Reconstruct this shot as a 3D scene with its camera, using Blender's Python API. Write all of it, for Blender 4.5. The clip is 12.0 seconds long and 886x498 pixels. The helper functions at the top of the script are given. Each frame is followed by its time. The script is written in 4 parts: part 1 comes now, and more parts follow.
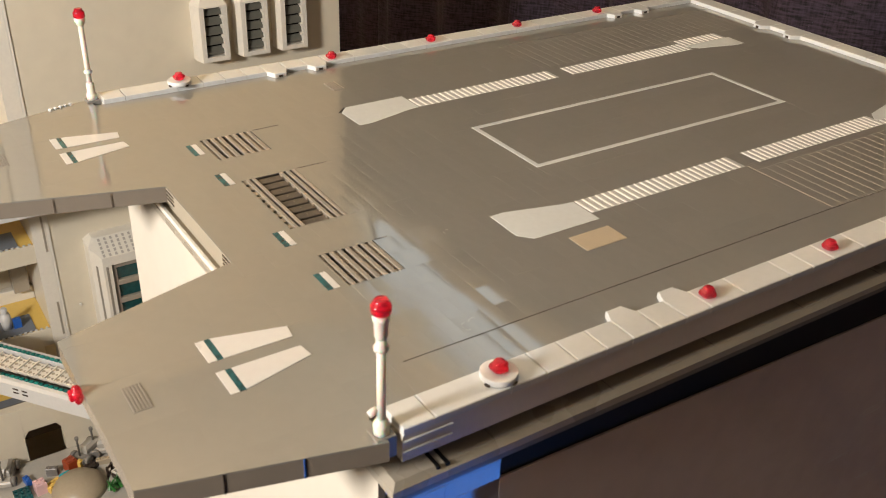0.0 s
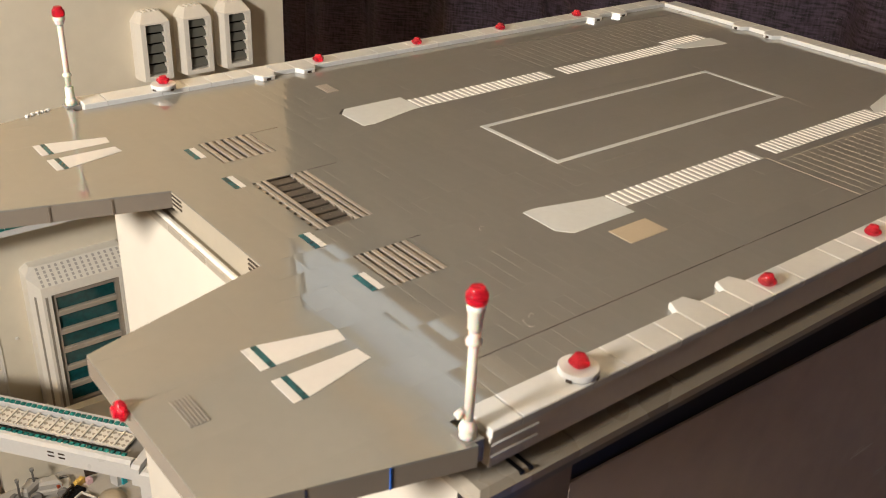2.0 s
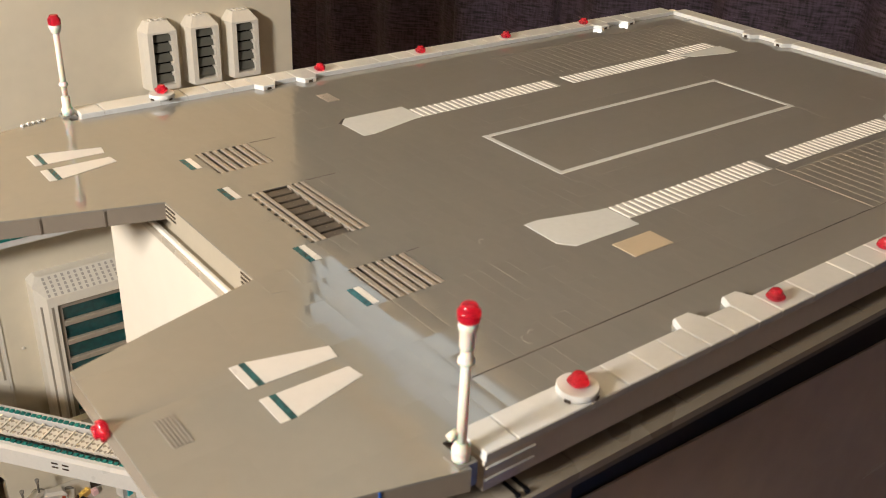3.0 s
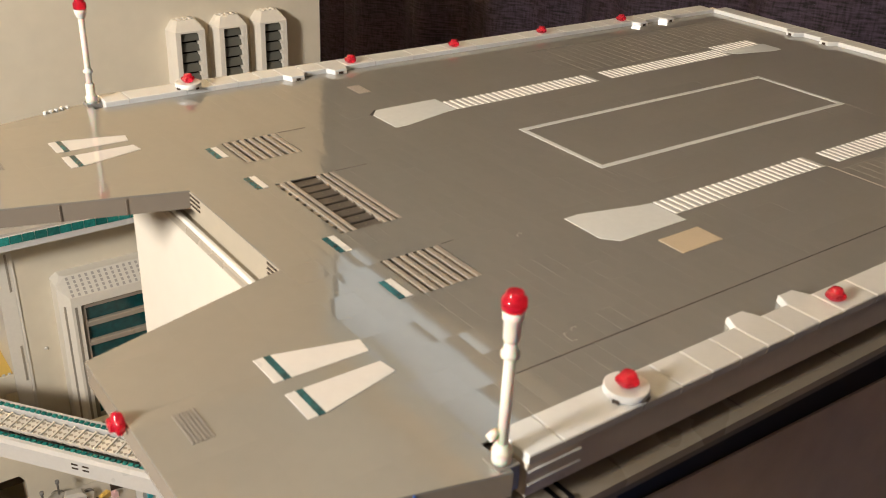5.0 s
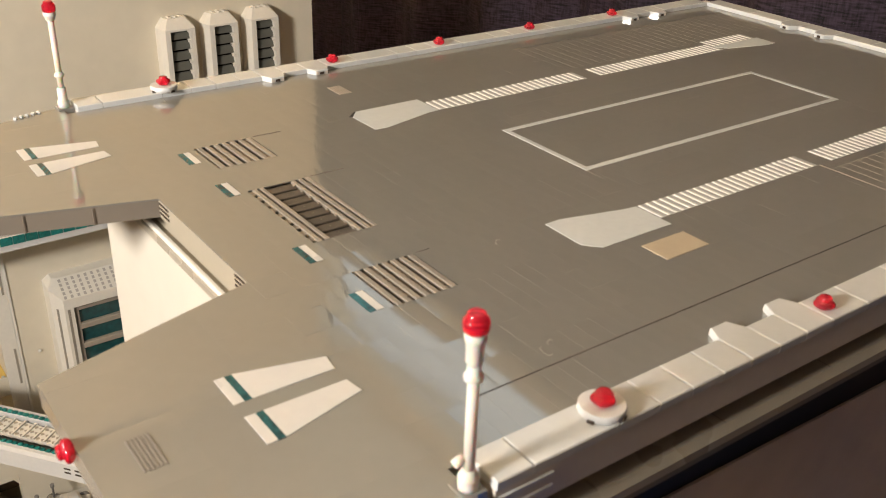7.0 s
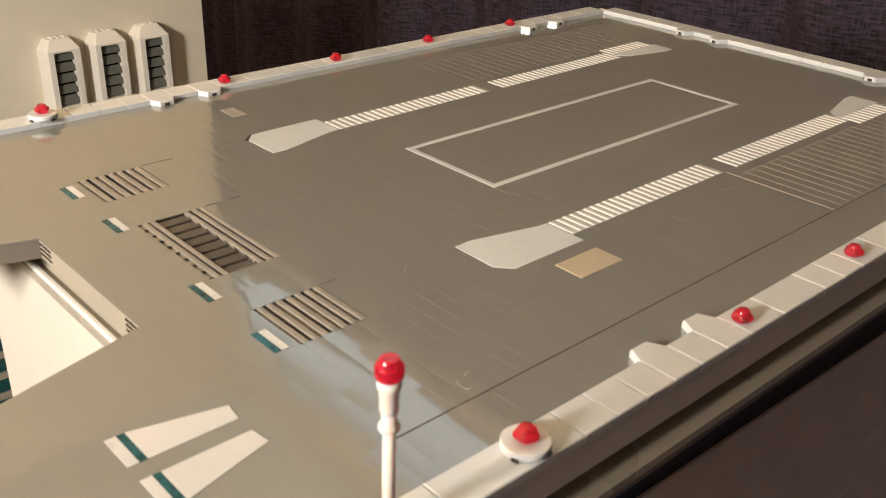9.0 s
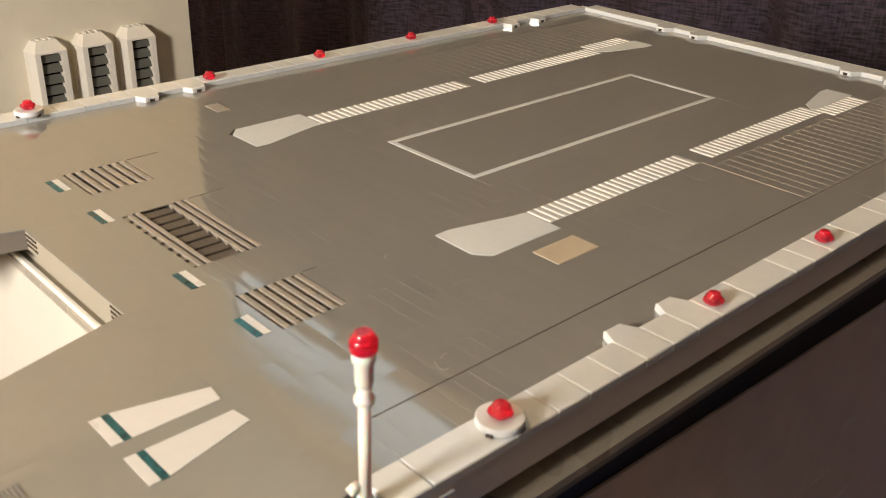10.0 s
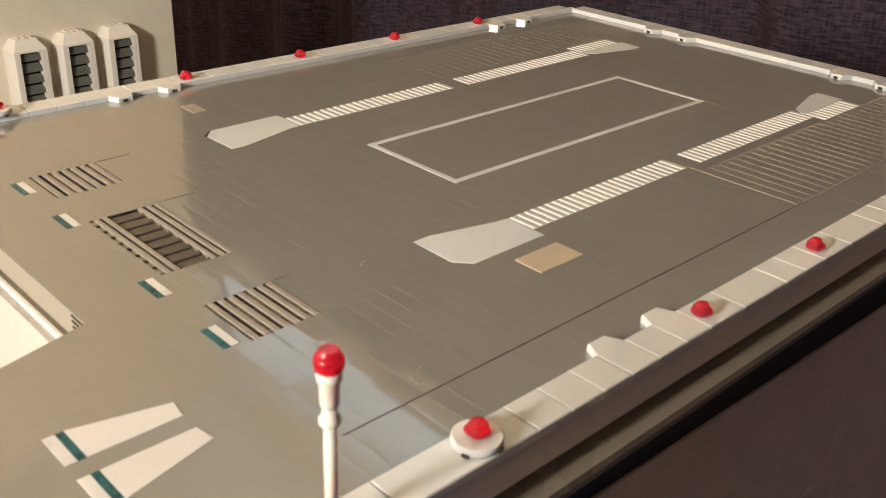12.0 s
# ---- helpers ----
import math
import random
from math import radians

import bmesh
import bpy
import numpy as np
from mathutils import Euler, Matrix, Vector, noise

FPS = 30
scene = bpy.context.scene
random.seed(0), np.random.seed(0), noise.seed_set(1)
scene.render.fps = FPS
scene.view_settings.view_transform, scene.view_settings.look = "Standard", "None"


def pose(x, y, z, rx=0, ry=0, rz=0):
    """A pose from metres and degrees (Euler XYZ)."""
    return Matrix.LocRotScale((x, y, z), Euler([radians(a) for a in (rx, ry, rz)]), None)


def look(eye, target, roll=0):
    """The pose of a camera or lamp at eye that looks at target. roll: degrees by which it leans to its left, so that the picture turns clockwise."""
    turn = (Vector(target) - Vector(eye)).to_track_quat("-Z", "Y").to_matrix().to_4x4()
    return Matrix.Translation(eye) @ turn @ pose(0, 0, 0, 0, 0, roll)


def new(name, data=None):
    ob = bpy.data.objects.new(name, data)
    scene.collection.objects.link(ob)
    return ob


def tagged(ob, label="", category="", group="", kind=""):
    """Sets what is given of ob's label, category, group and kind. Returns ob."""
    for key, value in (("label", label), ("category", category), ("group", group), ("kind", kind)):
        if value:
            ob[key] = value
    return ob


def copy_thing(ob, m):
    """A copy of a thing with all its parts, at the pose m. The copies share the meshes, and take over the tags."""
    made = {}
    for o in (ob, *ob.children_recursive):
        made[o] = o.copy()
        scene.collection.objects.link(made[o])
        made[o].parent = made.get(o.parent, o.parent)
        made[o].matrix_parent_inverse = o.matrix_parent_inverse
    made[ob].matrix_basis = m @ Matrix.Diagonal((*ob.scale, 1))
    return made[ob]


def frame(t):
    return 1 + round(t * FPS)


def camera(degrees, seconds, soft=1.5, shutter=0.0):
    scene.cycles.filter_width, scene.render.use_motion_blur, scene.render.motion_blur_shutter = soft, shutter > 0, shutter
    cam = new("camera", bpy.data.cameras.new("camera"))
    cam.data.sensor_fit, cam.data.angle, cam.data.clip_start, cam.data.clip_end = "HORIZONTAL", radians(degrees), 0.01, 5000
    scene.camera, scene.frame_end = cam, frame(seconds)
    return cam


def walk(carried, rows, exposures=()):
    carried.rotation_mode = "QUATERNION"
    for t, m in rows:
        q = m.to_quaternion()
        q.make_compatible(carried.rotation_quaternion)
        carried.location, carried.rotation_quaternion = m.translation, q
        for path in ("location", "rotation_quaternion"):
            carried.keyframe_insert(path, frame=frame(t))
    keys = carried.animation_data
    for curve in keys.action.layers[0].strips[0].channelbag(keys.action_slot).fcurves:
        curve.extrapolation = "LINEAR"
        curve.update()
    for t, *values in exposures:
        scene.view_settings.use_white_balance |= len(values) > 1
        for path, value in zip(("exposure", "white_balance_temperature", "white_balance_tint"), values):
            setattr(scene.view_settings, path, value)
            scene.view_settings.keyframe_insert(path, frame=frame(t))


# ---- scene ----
cam = camera(49.46, 12.0, soft=1.0)
cam.data.dof.use_dof, cam.data.dof.focus_distance, cam.data.dof.aperture_fstop = True, 0.95, 34.0
PATH = [
    (0, (-0.1765, -0.3732, 0.2410), (0.3076, 0.3463, -0.2571), 1.89),
    (0.5, (-0.1818, -0.3642, 0.2348), (0.3473, 0.3293, -0.2541), 2.10),
    (1, (-0.2017, -0.3451, 0.2260), (0.3477, 0.3365, -0.2574), 2.44),
    (1.5, (-0.2153, -0.3325, 0.2163), (0.3397, 0.3495, -0.2601), 2.58),
    (2, (-0.2143, -0.3259, 0.2132), (0.3467, 0.3554, -0.2571), 2.78),
    (2.5, (-0.2077, -0.3238, 0.2117), (0.3517, 0.3619, -0.2539), 2.84),
    (2.7, (-0.2047, -0.3226, 0.2110), (0.3520, 0.3660, -0.2537), 2.71),
    (3.2, (-0.2004, -0.3199, 0.2081), (0.3511, 0.3757, -0.2522), 2.32),
    (3.7, (-0.1993, -0.3175, 0.2038), (0.3487, 0.3846, -0.2510), 2.00),
    (4.2, (-0.1991, -0.3142, 0.1989), (0.3456, 0.3927, -0.2522), 1.95),
    (4.5, (-0.1984, -0.3114, 0.1959), (0.3440, 0.3975, -0.2550), 2.12),
    (5, (-0.1956, -0.3046, 0.1916), (0.3408, 0.4070, -0.2622), 2.55),
    (5.5, (-0.1901, -0.2969, 0.1894), (0.3369, 0.4212, -0.2653), 2.37),
    (6, (-0.1787, -0.2949, 0.1899), (0.3462, 0.4231, -0.2670), 2.46),
    (6.5, (-0.1757, -0.3000, 0.1910), (0.3465, 0.4186, -0.2682), 2.21),
    (7, (-0.1759, -0.2988, 0.1913), (0.3551, 0.4126, -0.2690), 1.85),
    (7.2, (-0.1762, -0.2969, 0.1923), (0.3681, 0.4047, -0.2676), 2.06),
    (7.6, (-0.1761, -0.2912, 0.1941), (0.3898, 0.3929, -0.2661), 2.20),
    (8, (-0.1746, -0.2850, 0.1949), (0.4058, 0.3866, -0.2657), 2.04),
    (8.4, (-0.1715, -0.2807, 0.1942), (0.4199, 0.3823, -0.2648), 1.82),
    (8.8, (-0.1664, -0.2808, 0.1913), (0.4357, 0.3764, -0.2620), 1.79),
    (9, (-0.1633, -0.2829, 0.1892), (0.4446, 0.3721, -0.2597), 1.87),
    (9.5, (-0.1606, -0.2882, 0.1887), (0.4516, 0.3641, -0.2580), 1.58),
    (10, (-0.1667, -0.2939, 0.1873), (0.4492, 0.3556, -0.2585), 1.74),
    (10.5, (-0.1680, -0.2963, 0.1863), (0.4500, 0.3523, -0.2582), 1.69),
    (11, (-0.1656, -0.2915, 0.1849), (0.4583, 0.3529, -0.2571), 2.12),
    (11.5, (-0.1628, -0.2886, 0.1852), (0.4622, 0.3555, -0.2559), 2.22),
    (12, (-0.1535, -0.2860, 0.1826), (0.4715, 0.3563, -0.2610), 2.29),
]
walk(cam, [(t, look(eye, target, roll)) for t, eye, target, roll in PATH])

# ---- light ----
world = bpy.data.worlds.new("world")
scene.world = world
world.use_nodes = True
world.node_tree.nodes["Background"].inputs[0].default_value = (0.30, 0.27, 0.25, 1)
world.node_tree.nodes["Background"].inputs[1].default_value = 0.15
scene.view_settings.exposure = 0.07


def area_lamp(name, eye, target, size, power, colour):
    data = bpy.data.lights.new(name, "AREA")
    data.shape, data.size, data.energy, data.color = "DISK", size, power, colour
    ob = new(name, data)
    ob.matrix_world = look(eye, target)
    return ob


# the room's warm lamp, low on the west side
area_lamp("room_lamp_light", (-1.12, -0.12, 0.39), (0.22, 0.60, 0.28), 0.24, 31.5, (1.0, 0.92, 0.835))
# unseen uplight added to brighten the ceiling and warm the reflections
area_lamp("added_uplight", (-0.25, 1.25, 1.42), (-0.2499, 1.25, 2.09), 0.25, 42.0, (1.0, 0.75, 0.48))

# ---- materials ----


def material(name, colour, rough=0.35, bump=0.02, scale=400.0, vary=0.06, metal=0.0, coat=0.0, spread=0.0, spec=0.5):
    """A moulded surface: slow and fine variation of colour and gloss, a faint relief; spread: difference from piece to piece."""
    m = bpy.data.materials.new(name)
    m.use_nodes = True
    nt = m.node_tree
    b = nt.nodes["Principled BSDF"]
    b.inputs["Roughness"].default_value = rough
    b.inputs["Metallic"].default_value = metal
    b.inputs["Coat Weight"].default_value = coat
    b.inputs["Specular IOR Level"].default_value = spec
    tc = nt.nodes.new("ShaderNodeTexCoord")
    slow, fine = nt.nodes.new("ShaderNodeTexNoise"), nt.nodes.new("ShaderNodeTexNoise")
    slow.inputs["Scale"].default_value, fine.inputs["Scale"].default_value = scale * 0.06, scale
    slow.inputs["Detail"].default_value, fine.inputs["Detail"].default_value = 4, 3
    for n in (slow, fine):
        nt.links.new(tc.outputs["Object"], n.inputs["Vector"])
    mix = nt.nodes.new("ShaderNodeMath")
    mix.operation = "ADD"
    nt.links.new(slow.outputs["Fac"], mix.inputs[0])
    nt.links.new(fine.outputs["Fac"], mix.inputs[1])
    last = mix.outputs[0]
    lo, hi = 1 - vary, 1 + vary
    rng = nt.nodes.new("ShaderNodeMapRange")
    rng.inputs["From Min"].default_value, rng.inputs["From Max"].default_value = 0.6, 1.4
    rng.inputs["To Min"].default_value, rng.inputs["To Max"].default_value = lo, hi
    nt.links.new(last, rng.inputs["Value"])
    val = rng.outputs[0]
    if spread:
        info = nt.nodes.new("ShaderNodeObjectInfo")
        r2 = nt.nodes.new("ShaderNodeMapRange")
        r2.inputs["To Min"].default_value, r2.inputs["To Max"].default_value = 1 - spread, 1 + spread
        nt.links.new(info.outputs["Random"], r2.inputs["Value"])
        mul = nt.nodes.new("ShaderNodeMath")
        mul.operation = "MULTIPLY"
        nt.links.new(val, mul.inputs[0])
        nt.links.new(r2.outputs[0], mul.inputs[1])
        val = mul.outputs[0]
    sc = nt.nodes.new("ShaderNodeVectorMath")
    sc.operation = "SCALE"
    sc.inputs[0].default_value = colour
    nt.links.new(val, sc.inputs["Scale"])
    nt.links.new(sc.outputs[0], b.inputs["Base Color"])
    rr = nt.nodes.new("ShaderNodeMapRange")
    rr.inputs["From Min"].default_value, rr.inputs["From Max"].default_value = 0.0, 1.0
    rr.inputs["To Min"].default_value, rr.inputs["To Max"].default_value = rough * 0.9, rough * 1.1
    nt.links.new(slow.outputs["Fac"], rr.inputs["Value"])
    nt.links.new(rr.outputs[0], b.inputs["Roughness"])
    if bump:
        bp = nt.nodes.new("ShaderNodeBump")
        bp.inputs["Strength"].default_value, bp.inputs["Distance"].default_value = bump, 0.001
        nt.links.new(fine.outputs["Fac"], bp.inputs["Height"])
        nt.links.new(bp.outputs[0], b.inputs["Normal"])
    return m


DECK = material("deck_grey_plastic", (0.207, 0.205, 0.186), 0.03, 0.0, 150, 0.04, coat=0.4, spread=0.02, spec=1.0)
PLATE = material("dark_grey_plastic", (0.195, 0.168, 0.138), 0.18, 0.003, 150, 0.05, spread=0.02)


def crown(m, kx, ky):
    """Moulded tiles are faintly crowned: lean the normal outward from each tile's middle."""
    nt = m.node_tree
    tc, geo = nt.nodes.new("ShaderNodeTexCoord"), nt.nodes.new("ShaderNodeNewGeometry")
    sc = nt.nodes.new("ShaderNodeVectorMath")
    sc.operation = "MULTIPLY"
    sc.inputs[1].default_value = (kx, ky, 0)
    vt = nt.nodes.new("ShaderNodeVectorTransform")
    vt.vector_type, vt.convert_from, vt.convert_to = "VECTOR", "OBJECT", "WORLD"
    add, norm = nt.nodes.new("ShaderNodeVectorMath"), nt.nodes.new("ShaderNodeVectorMath")
    add.operation, norm.operation = "ADD", "NORMALIZE"
    nt.links.new(tc.outputs["Object"], sc.inputs[0])
    nt.links.new(sc.outputs[0], vt.inputs[0])
    nt.links.new(geo.outputs["Normal"], add.inputs[0])
    nt.links.new(vt.outputs[0], add.inputs[1])
    nt.links.new(add.outputs[0], norm.inputs[0])
    for key in ("Normal", "Coat Normal"):
        nt.links.new(norm.outputs[0], nt.nodes["Principled BSDF"].inputs[key])


crown(DECK, 0.05, 0.45)
DECK.node_tree.nodes["Principled BSDF"].inputs["IOR"].default_value = 1.80
DECK.node_tree.nodes["Principled BSDF"].inputs["Coat Roughness"].default_value = 0.3
# the narrow tiles are more strongly crowned
NARROW = DECK.copy()
for node in NARROW.node_tree.nodes:
    if node.type == "VECT_MATH" and node.operation == "MULTIPLY":
        node.inputs[1].default_value = (0.05, 2.8, 0)
# those of the near corner are dulled by handling
EDGED = DECK.copy()
for node in EDGED.node_tree.nodes:
    if node.type == "VECT_MATH" and node.operation == "MULTIPLY":
        node.inputs[1].default_value = (0.05, 0.8, 0)
    if node.type == "MAP_RANGE" and node.outputs[0].links[0].to_socket.name == "Roughness":
        node.inputs["To Min"].default_value, node.inputs["To Max"].default_value = 0.042, 0.065
GREY = material("grey_plastic", (0.20, 0.19, 0.175), 0.25, 0.01, 200, 0.06)
LIGHT = material("light_grey_plastic", (0.42, 0.40, 0.36), 0.30, 0.01, 200, 0.06)
SHELL = material("warm_white_plastic", (0.74, 0.705, 0.63), 0.30, 0.01, 250, 0.04)
WHITE = material("white_plastic", (0.59, 0.592, 0.582), 0.28, 0.01, 250, 0.04, spread=0.03)
# White with the brown of the shaded parapet side put into it.
SHADED_WHITE = material("shade_tinted_white_plastic", (0.57, 0.525, 0.465), 0.28, 0.01, 250, 0.04)
EDGING = material("white_glossy_edge_plastic", (0.58, 0.60, 0.60), 0.14, 0.004, 250, 0.04, coat=0.2, spread=0.03, spec=0.7)
MARK = material("pale_grey_plastic", (0.545, 0.585, 0.60), 0.22, 0.01, 250, 0.05, spread=0.02)
STRIP = material("runway_grey_plastic", (0.46, 0.475, 0.475), 0.22, 0.01, 250, 0.05, spread=0.02)
RUSSET = material("brown_plastic", (0.15, 0.12, 0.095), 0.35, 0.01, 250, 0.08)
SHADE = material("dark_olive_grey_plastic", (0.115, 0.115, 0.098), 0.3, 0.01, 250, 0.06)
TAN = material("tan_plastic", (0.40, 0.335, 0.24), 0.35, 0.01, 250, 0.06)
SLAT = material("tan_grey_slats", (0.27, 0.24, 0.20), 0.30, 0.01, 250, 0.06)
BROWN = material("dark_brown_plastic", (0.050, 0.036, 0.028), 0.25, 0.02, 250, 0.10)
TREAD = material("worn_brown_plastic", (0.075, 0.062, 0.050), 0.3, 0.02, 250, 0.12)
BAR = material("bright_white_plastic", (0.80, 0.81, 0.80), 0.25, 0.01, 250, 0.04, spread=0.03)
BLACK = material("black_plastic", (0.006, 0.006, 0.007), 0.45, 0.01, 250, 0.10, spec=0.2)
GLOSS = material("polished_dark_brown_panel", (0.53, 0.45, 0.40), 0.05, 0.0, 60, 0.08, spec=0.7)
BRICK = material("dark_glossy_brick", (0.24, 0.20, 0.18), 0.05, 0.0, 90, 0.10, spec=0.8)
TEAL = material("teal_plastic", (0.012, 0.085, 0.095), 0.12, 0.02, 420, 0.95)
PANE = material("clear_teal_plastic", (0.004, 0.060, 0.066), 0.06, 0.03, 120, 0.6, spec=0.8)
AQUA = material("aqua_teal_plastic", (0.02, 0.19, 0.175), 0.15, 0.02, 300, 0.5, spread=0.35)
BAY = material("tan_grey_plastic", (0.36, 0.32, 0.25), 0.3, 0.01, 200, 0.05)
SHEET = material("white_satin_panel", (0.54, 0.50, 0.43), 0.6, 0.01, 60, 0.03, spec=0.15)
LEDGE = material("warm_grey_plastic", (0.33, 0.295, 0.24), 0.28, 0.01, 200, 0.05)
SAND = material("sand_grey_wall_panel", (0.68, 0.625, 0.505), 0.32, 0.02, 40, 0.05)
# Warm light on the unseen upper tower wall, put into its colour.
UPPER = material("warm_light_tinted_panel", (0.92, 0.72, 0.44), 0.32, 0.02, 40, 0.05)
PALE = material("pale_wall_panel", (0.72, 0.69, 0.62), 0.35, 0.02, 60, 0.05)
YELLOW = material("yellow_plastic", (0.75, 0.52, 0.13), 0.35, 0.01, 200, 0.05)
SLATE = material("slate_blue_rug", (0.17, 0.19, 0.22), 0.6, 0.05, 300, 0.12)
BLUE = material("blue_plastic", (0.02, 0.11, 0.45), 0.3, 0.01, 200, 0.05)
AZURE = material("azure_plastic", (0.02, 0.42, 0.50), 0.3, 0.01, 200, 0.05)
RUST = material("rust_red_plastic", (0.35, 0.06, 0.02), 0.3, 0.01, 200, 0.08)
GREEN = material("green_plastic", (0.03, 0.16, 0.03), 0.3, 0.01, 200, 0.08)
PINK = material("pale_pink_plastic", (0.75, 0.50, 0.52), 0.35, 0.01, 200, 0.05)
ROOM = material("cream_wall_paint", (0.82, 0.74, 0.60), 0.8, 0.1, 30, 0.04)
CEIL = material("cream_ceiling_paint", (0.86, 0.765, 0.60), 0.85, 0.1, 30, 0.03)
DARKWALL = material("brown_wall_paint", (0.32, 0.255, 0.20), 0.8, 0.1, 30, 0.06)
FLOOR = material("brown_carpet", (0.13, 0.095, 0.075), 0.95, 0.5, 200, 0.15)


def red_gem():
    m = bpy.data.materials.new("clear_red_plastic")
    m.use_nodes = True
    b = m.node_tree.nodes["Principled BSDF"]
    b.inputs["Base Color"].default_value = (0.93, 0.020, 0.060, 1)
    b.inputs["Roughness"].default_value = 0.16
    b.inputs["Transmission Weight"].default_value = 0.72
    b.inputs["Coat Weight"].default_value = 0.2
    b.inputs["IOR"].default_value = 1.5
    return m


RED = red_gem()
IVORY = material("milky_ivory_plastic", (0.70, 0.67, 0.60), 0.38, 0.01, 250, 0.03, spec=0.3)
IVORY.node_tree.nodes["Principled BSDF"].inputs["Subsurface Weight"].default_value = 0.6
IVORY.node_tree.nodes["Principled BSDF"].inputs["Subsurface Scale"].default_value = 0.004


def curtain_cloth():
    m = bpy.data.materials.new("aubergine_woven_cloth")
    m.use_nodes = True
    nt = m.node_tree
    b = nt.nodes["Principled BSDF"]
    b.inputs["Roughness"].default_value = 0.75
    uv = nt.nodes.new("ShaderNodeUVMap")
    streaks = []
    for sx, sy, detail in ((60, 420, 3), (420, 60, 2), (9, 3, 2)):
        mp = nt.nodes.new("ShaderNodeMapping")
        mp.inputs["Scale"].default_value = (sx, sy, 1)
        nz = nt.nodes.new("ShaderNodeTexNoise")
        nz.inputs["Scale"].default_value, nz.inputs["Detail"].default_value = 0.6, detail
        nt.links.new(uv.outputs[0], mp.inputs[0])
        nt.links.new(mp.outputs[0], nz.inputs["Vector"])
        streaks.append(nz)
    mx = nt.nodes.new("ShaderNodeMath")
    mx.operation = "MULTIPLY_ADD"
    mx.inputs[1].default_value = 0.55
    nt.links.new(streaks[1].outputs["Fac"], mx.inputs[0])
    nt.links.new(streaks[0].outputs["Fac"], mx.inputs[2])
    slow = nt.nodes.new("ShaderNodeMath")
    slow.operation = "MULTIPLY_ADD"
    slow.inputs[1].default_value = 0.12
    nt.links.new(streaks[2].outputs["Fac"], slow.inputs[0])
    nt.links.new(mx.outputs[0], slow.inputs[2])
    ramp = nt.nodes.new("ShaderNodeValToRGB")
    el = ramp.color_ramp.elements
    el[0].position, el[0].color = 0.70, (0.0040, 0.0026, 0.0060, 1)
    el[1].position, el[1].color = 0.98, (0.056, 0.036, 0.064, 1)
    mid = el.new(0.78)
    mid.color = (0.021, 0.0135, 0.025, 1)
    nt.links.new(slow.outputs[0], ramp.inputs[0])
    dots = nt.nodes.new("ShaderNodeTexVoronoi")
    dots.inputs["Scale"].default_value = 130
    nt.links.new(uv.outputs[0], dots.inputs["Vector"])
    near = nt.nodes.new("ShaderNodeMath")
    near.operation = "LESS_THAN"
    near.inputs[1].default_value = 0.06
    nt.links.new(dots.outputs["Distance"], near.inputs[0])
    lint = nt.nodes.new("ShaderNodeMix")
    lint.data_type = "RGBA"
    lint.inputs[7].default_value = (0.13, 0.135, 0.19, 1)
    nt.links.new(near.outputs[0], lint.inputs[0])
    nt.links.new(ramp.outputs[0], lint.inputs[6])
    nt.links.new(lint.outputs[2], b.inputs["Base Color"])
    bp = nt.nodes.new("ShaderNodeBump")
    bp.inputs["Strength"].default_value, bp.inputs["Distance"].default_value = 0.8, 0.002
    nt.links.new(mx.outputs[0], bp.inputs["Height"])
    nt.links.new(bp.outputs[0], b.inputs["Normal"])
    return m


CLOTH = curtain_cloth()

# ---- mesh helpers; S is one stud ----
S = 0.008


def finish(bm, name, mat):
    bmesh.ops.recalc_face_normals(bm, faces=bm.faces)
    me = bpy.data.meshes.new(name)
    bm.to_mesh(me)
    bm.free()
    me.materials.append(mat)
    return me


def thing(name, label, category, at=(0, 0, 0), group="", kind=""):
    ob = new(name)
    ob.location = at
    ob.empty_display_size = 0.01
    return tagged(ob, label, category, group, kind)


def part(name, bm, mat, parent, label=""):
    ob = new(name, finish(bm, name, mat))
    ob.parent = parent
    return tagged(ob, label) if label else ob


def solo(name, bm, mat, label, category, kind="", group=""):
    return tagged(new(name, finish(bm, name, mat)), label, category, group, kind)


def clip(poly, a, b):
    """The part of a polygon that lies to the left of the line from a to b."""
    out = []
    side = lambda p: (b[0] - a[0]) * (p[1] - a[1]) - (b[1] - a[1]) * (p[0] - a[0])
    for i, p in enumerate(poly):
        q = poly[(i + 1) % len(poly)]
        sp, sq = side(p), side(q)
        if sp >= 0:
            out.append(p)
        if (sp > 0 > sq) or (sp < 0 < sq):
            k = sp / (sp - sq)
            out.append((p[0] + k * (q[0] - p[0]), p[1] + k * (q[1] - p[1])))
    return out


def prism(bm, poly, z0, z1, bevel=0.0):
    """An upright prism on a counter-clockwise outline, with a bevelled top edge."""
    n = len(poly)
    low = [bm.verts.new((x, y, z0)) for x, y in poly]
    rings = [low, [bm.verts.new((x, y, z1 - bevel)) for x, y in poly]]
    if bevel:
        top = []
        for i in range(n):
            p, c, q = Vector(poly[i - 1]), Vector(poly[i]), Vector(poly[(i + 1) % n])
            u, v = (c - p).normalized(), (q - c).normalized()
            nu, nv = Vector((-u.y, u.x)), Vector((-v.y, v.x))
            k = 1 + nu.dot(nv)
            o = c + (nu + nv) * (bevel / max(k, 0.3))
            top.append(bm.verts.new((o.x, o.y, z1)))
        rings.append(top)
    for a, b in zip(rings, rings[1:]):
        for i in range(n):
            bm.faces.new((a[i], a[(i + 1) % n], b[(i + 1) % n], b[i]))
    bm.faces.new(rings[-1])
    bm.faces.new(low[::-1])


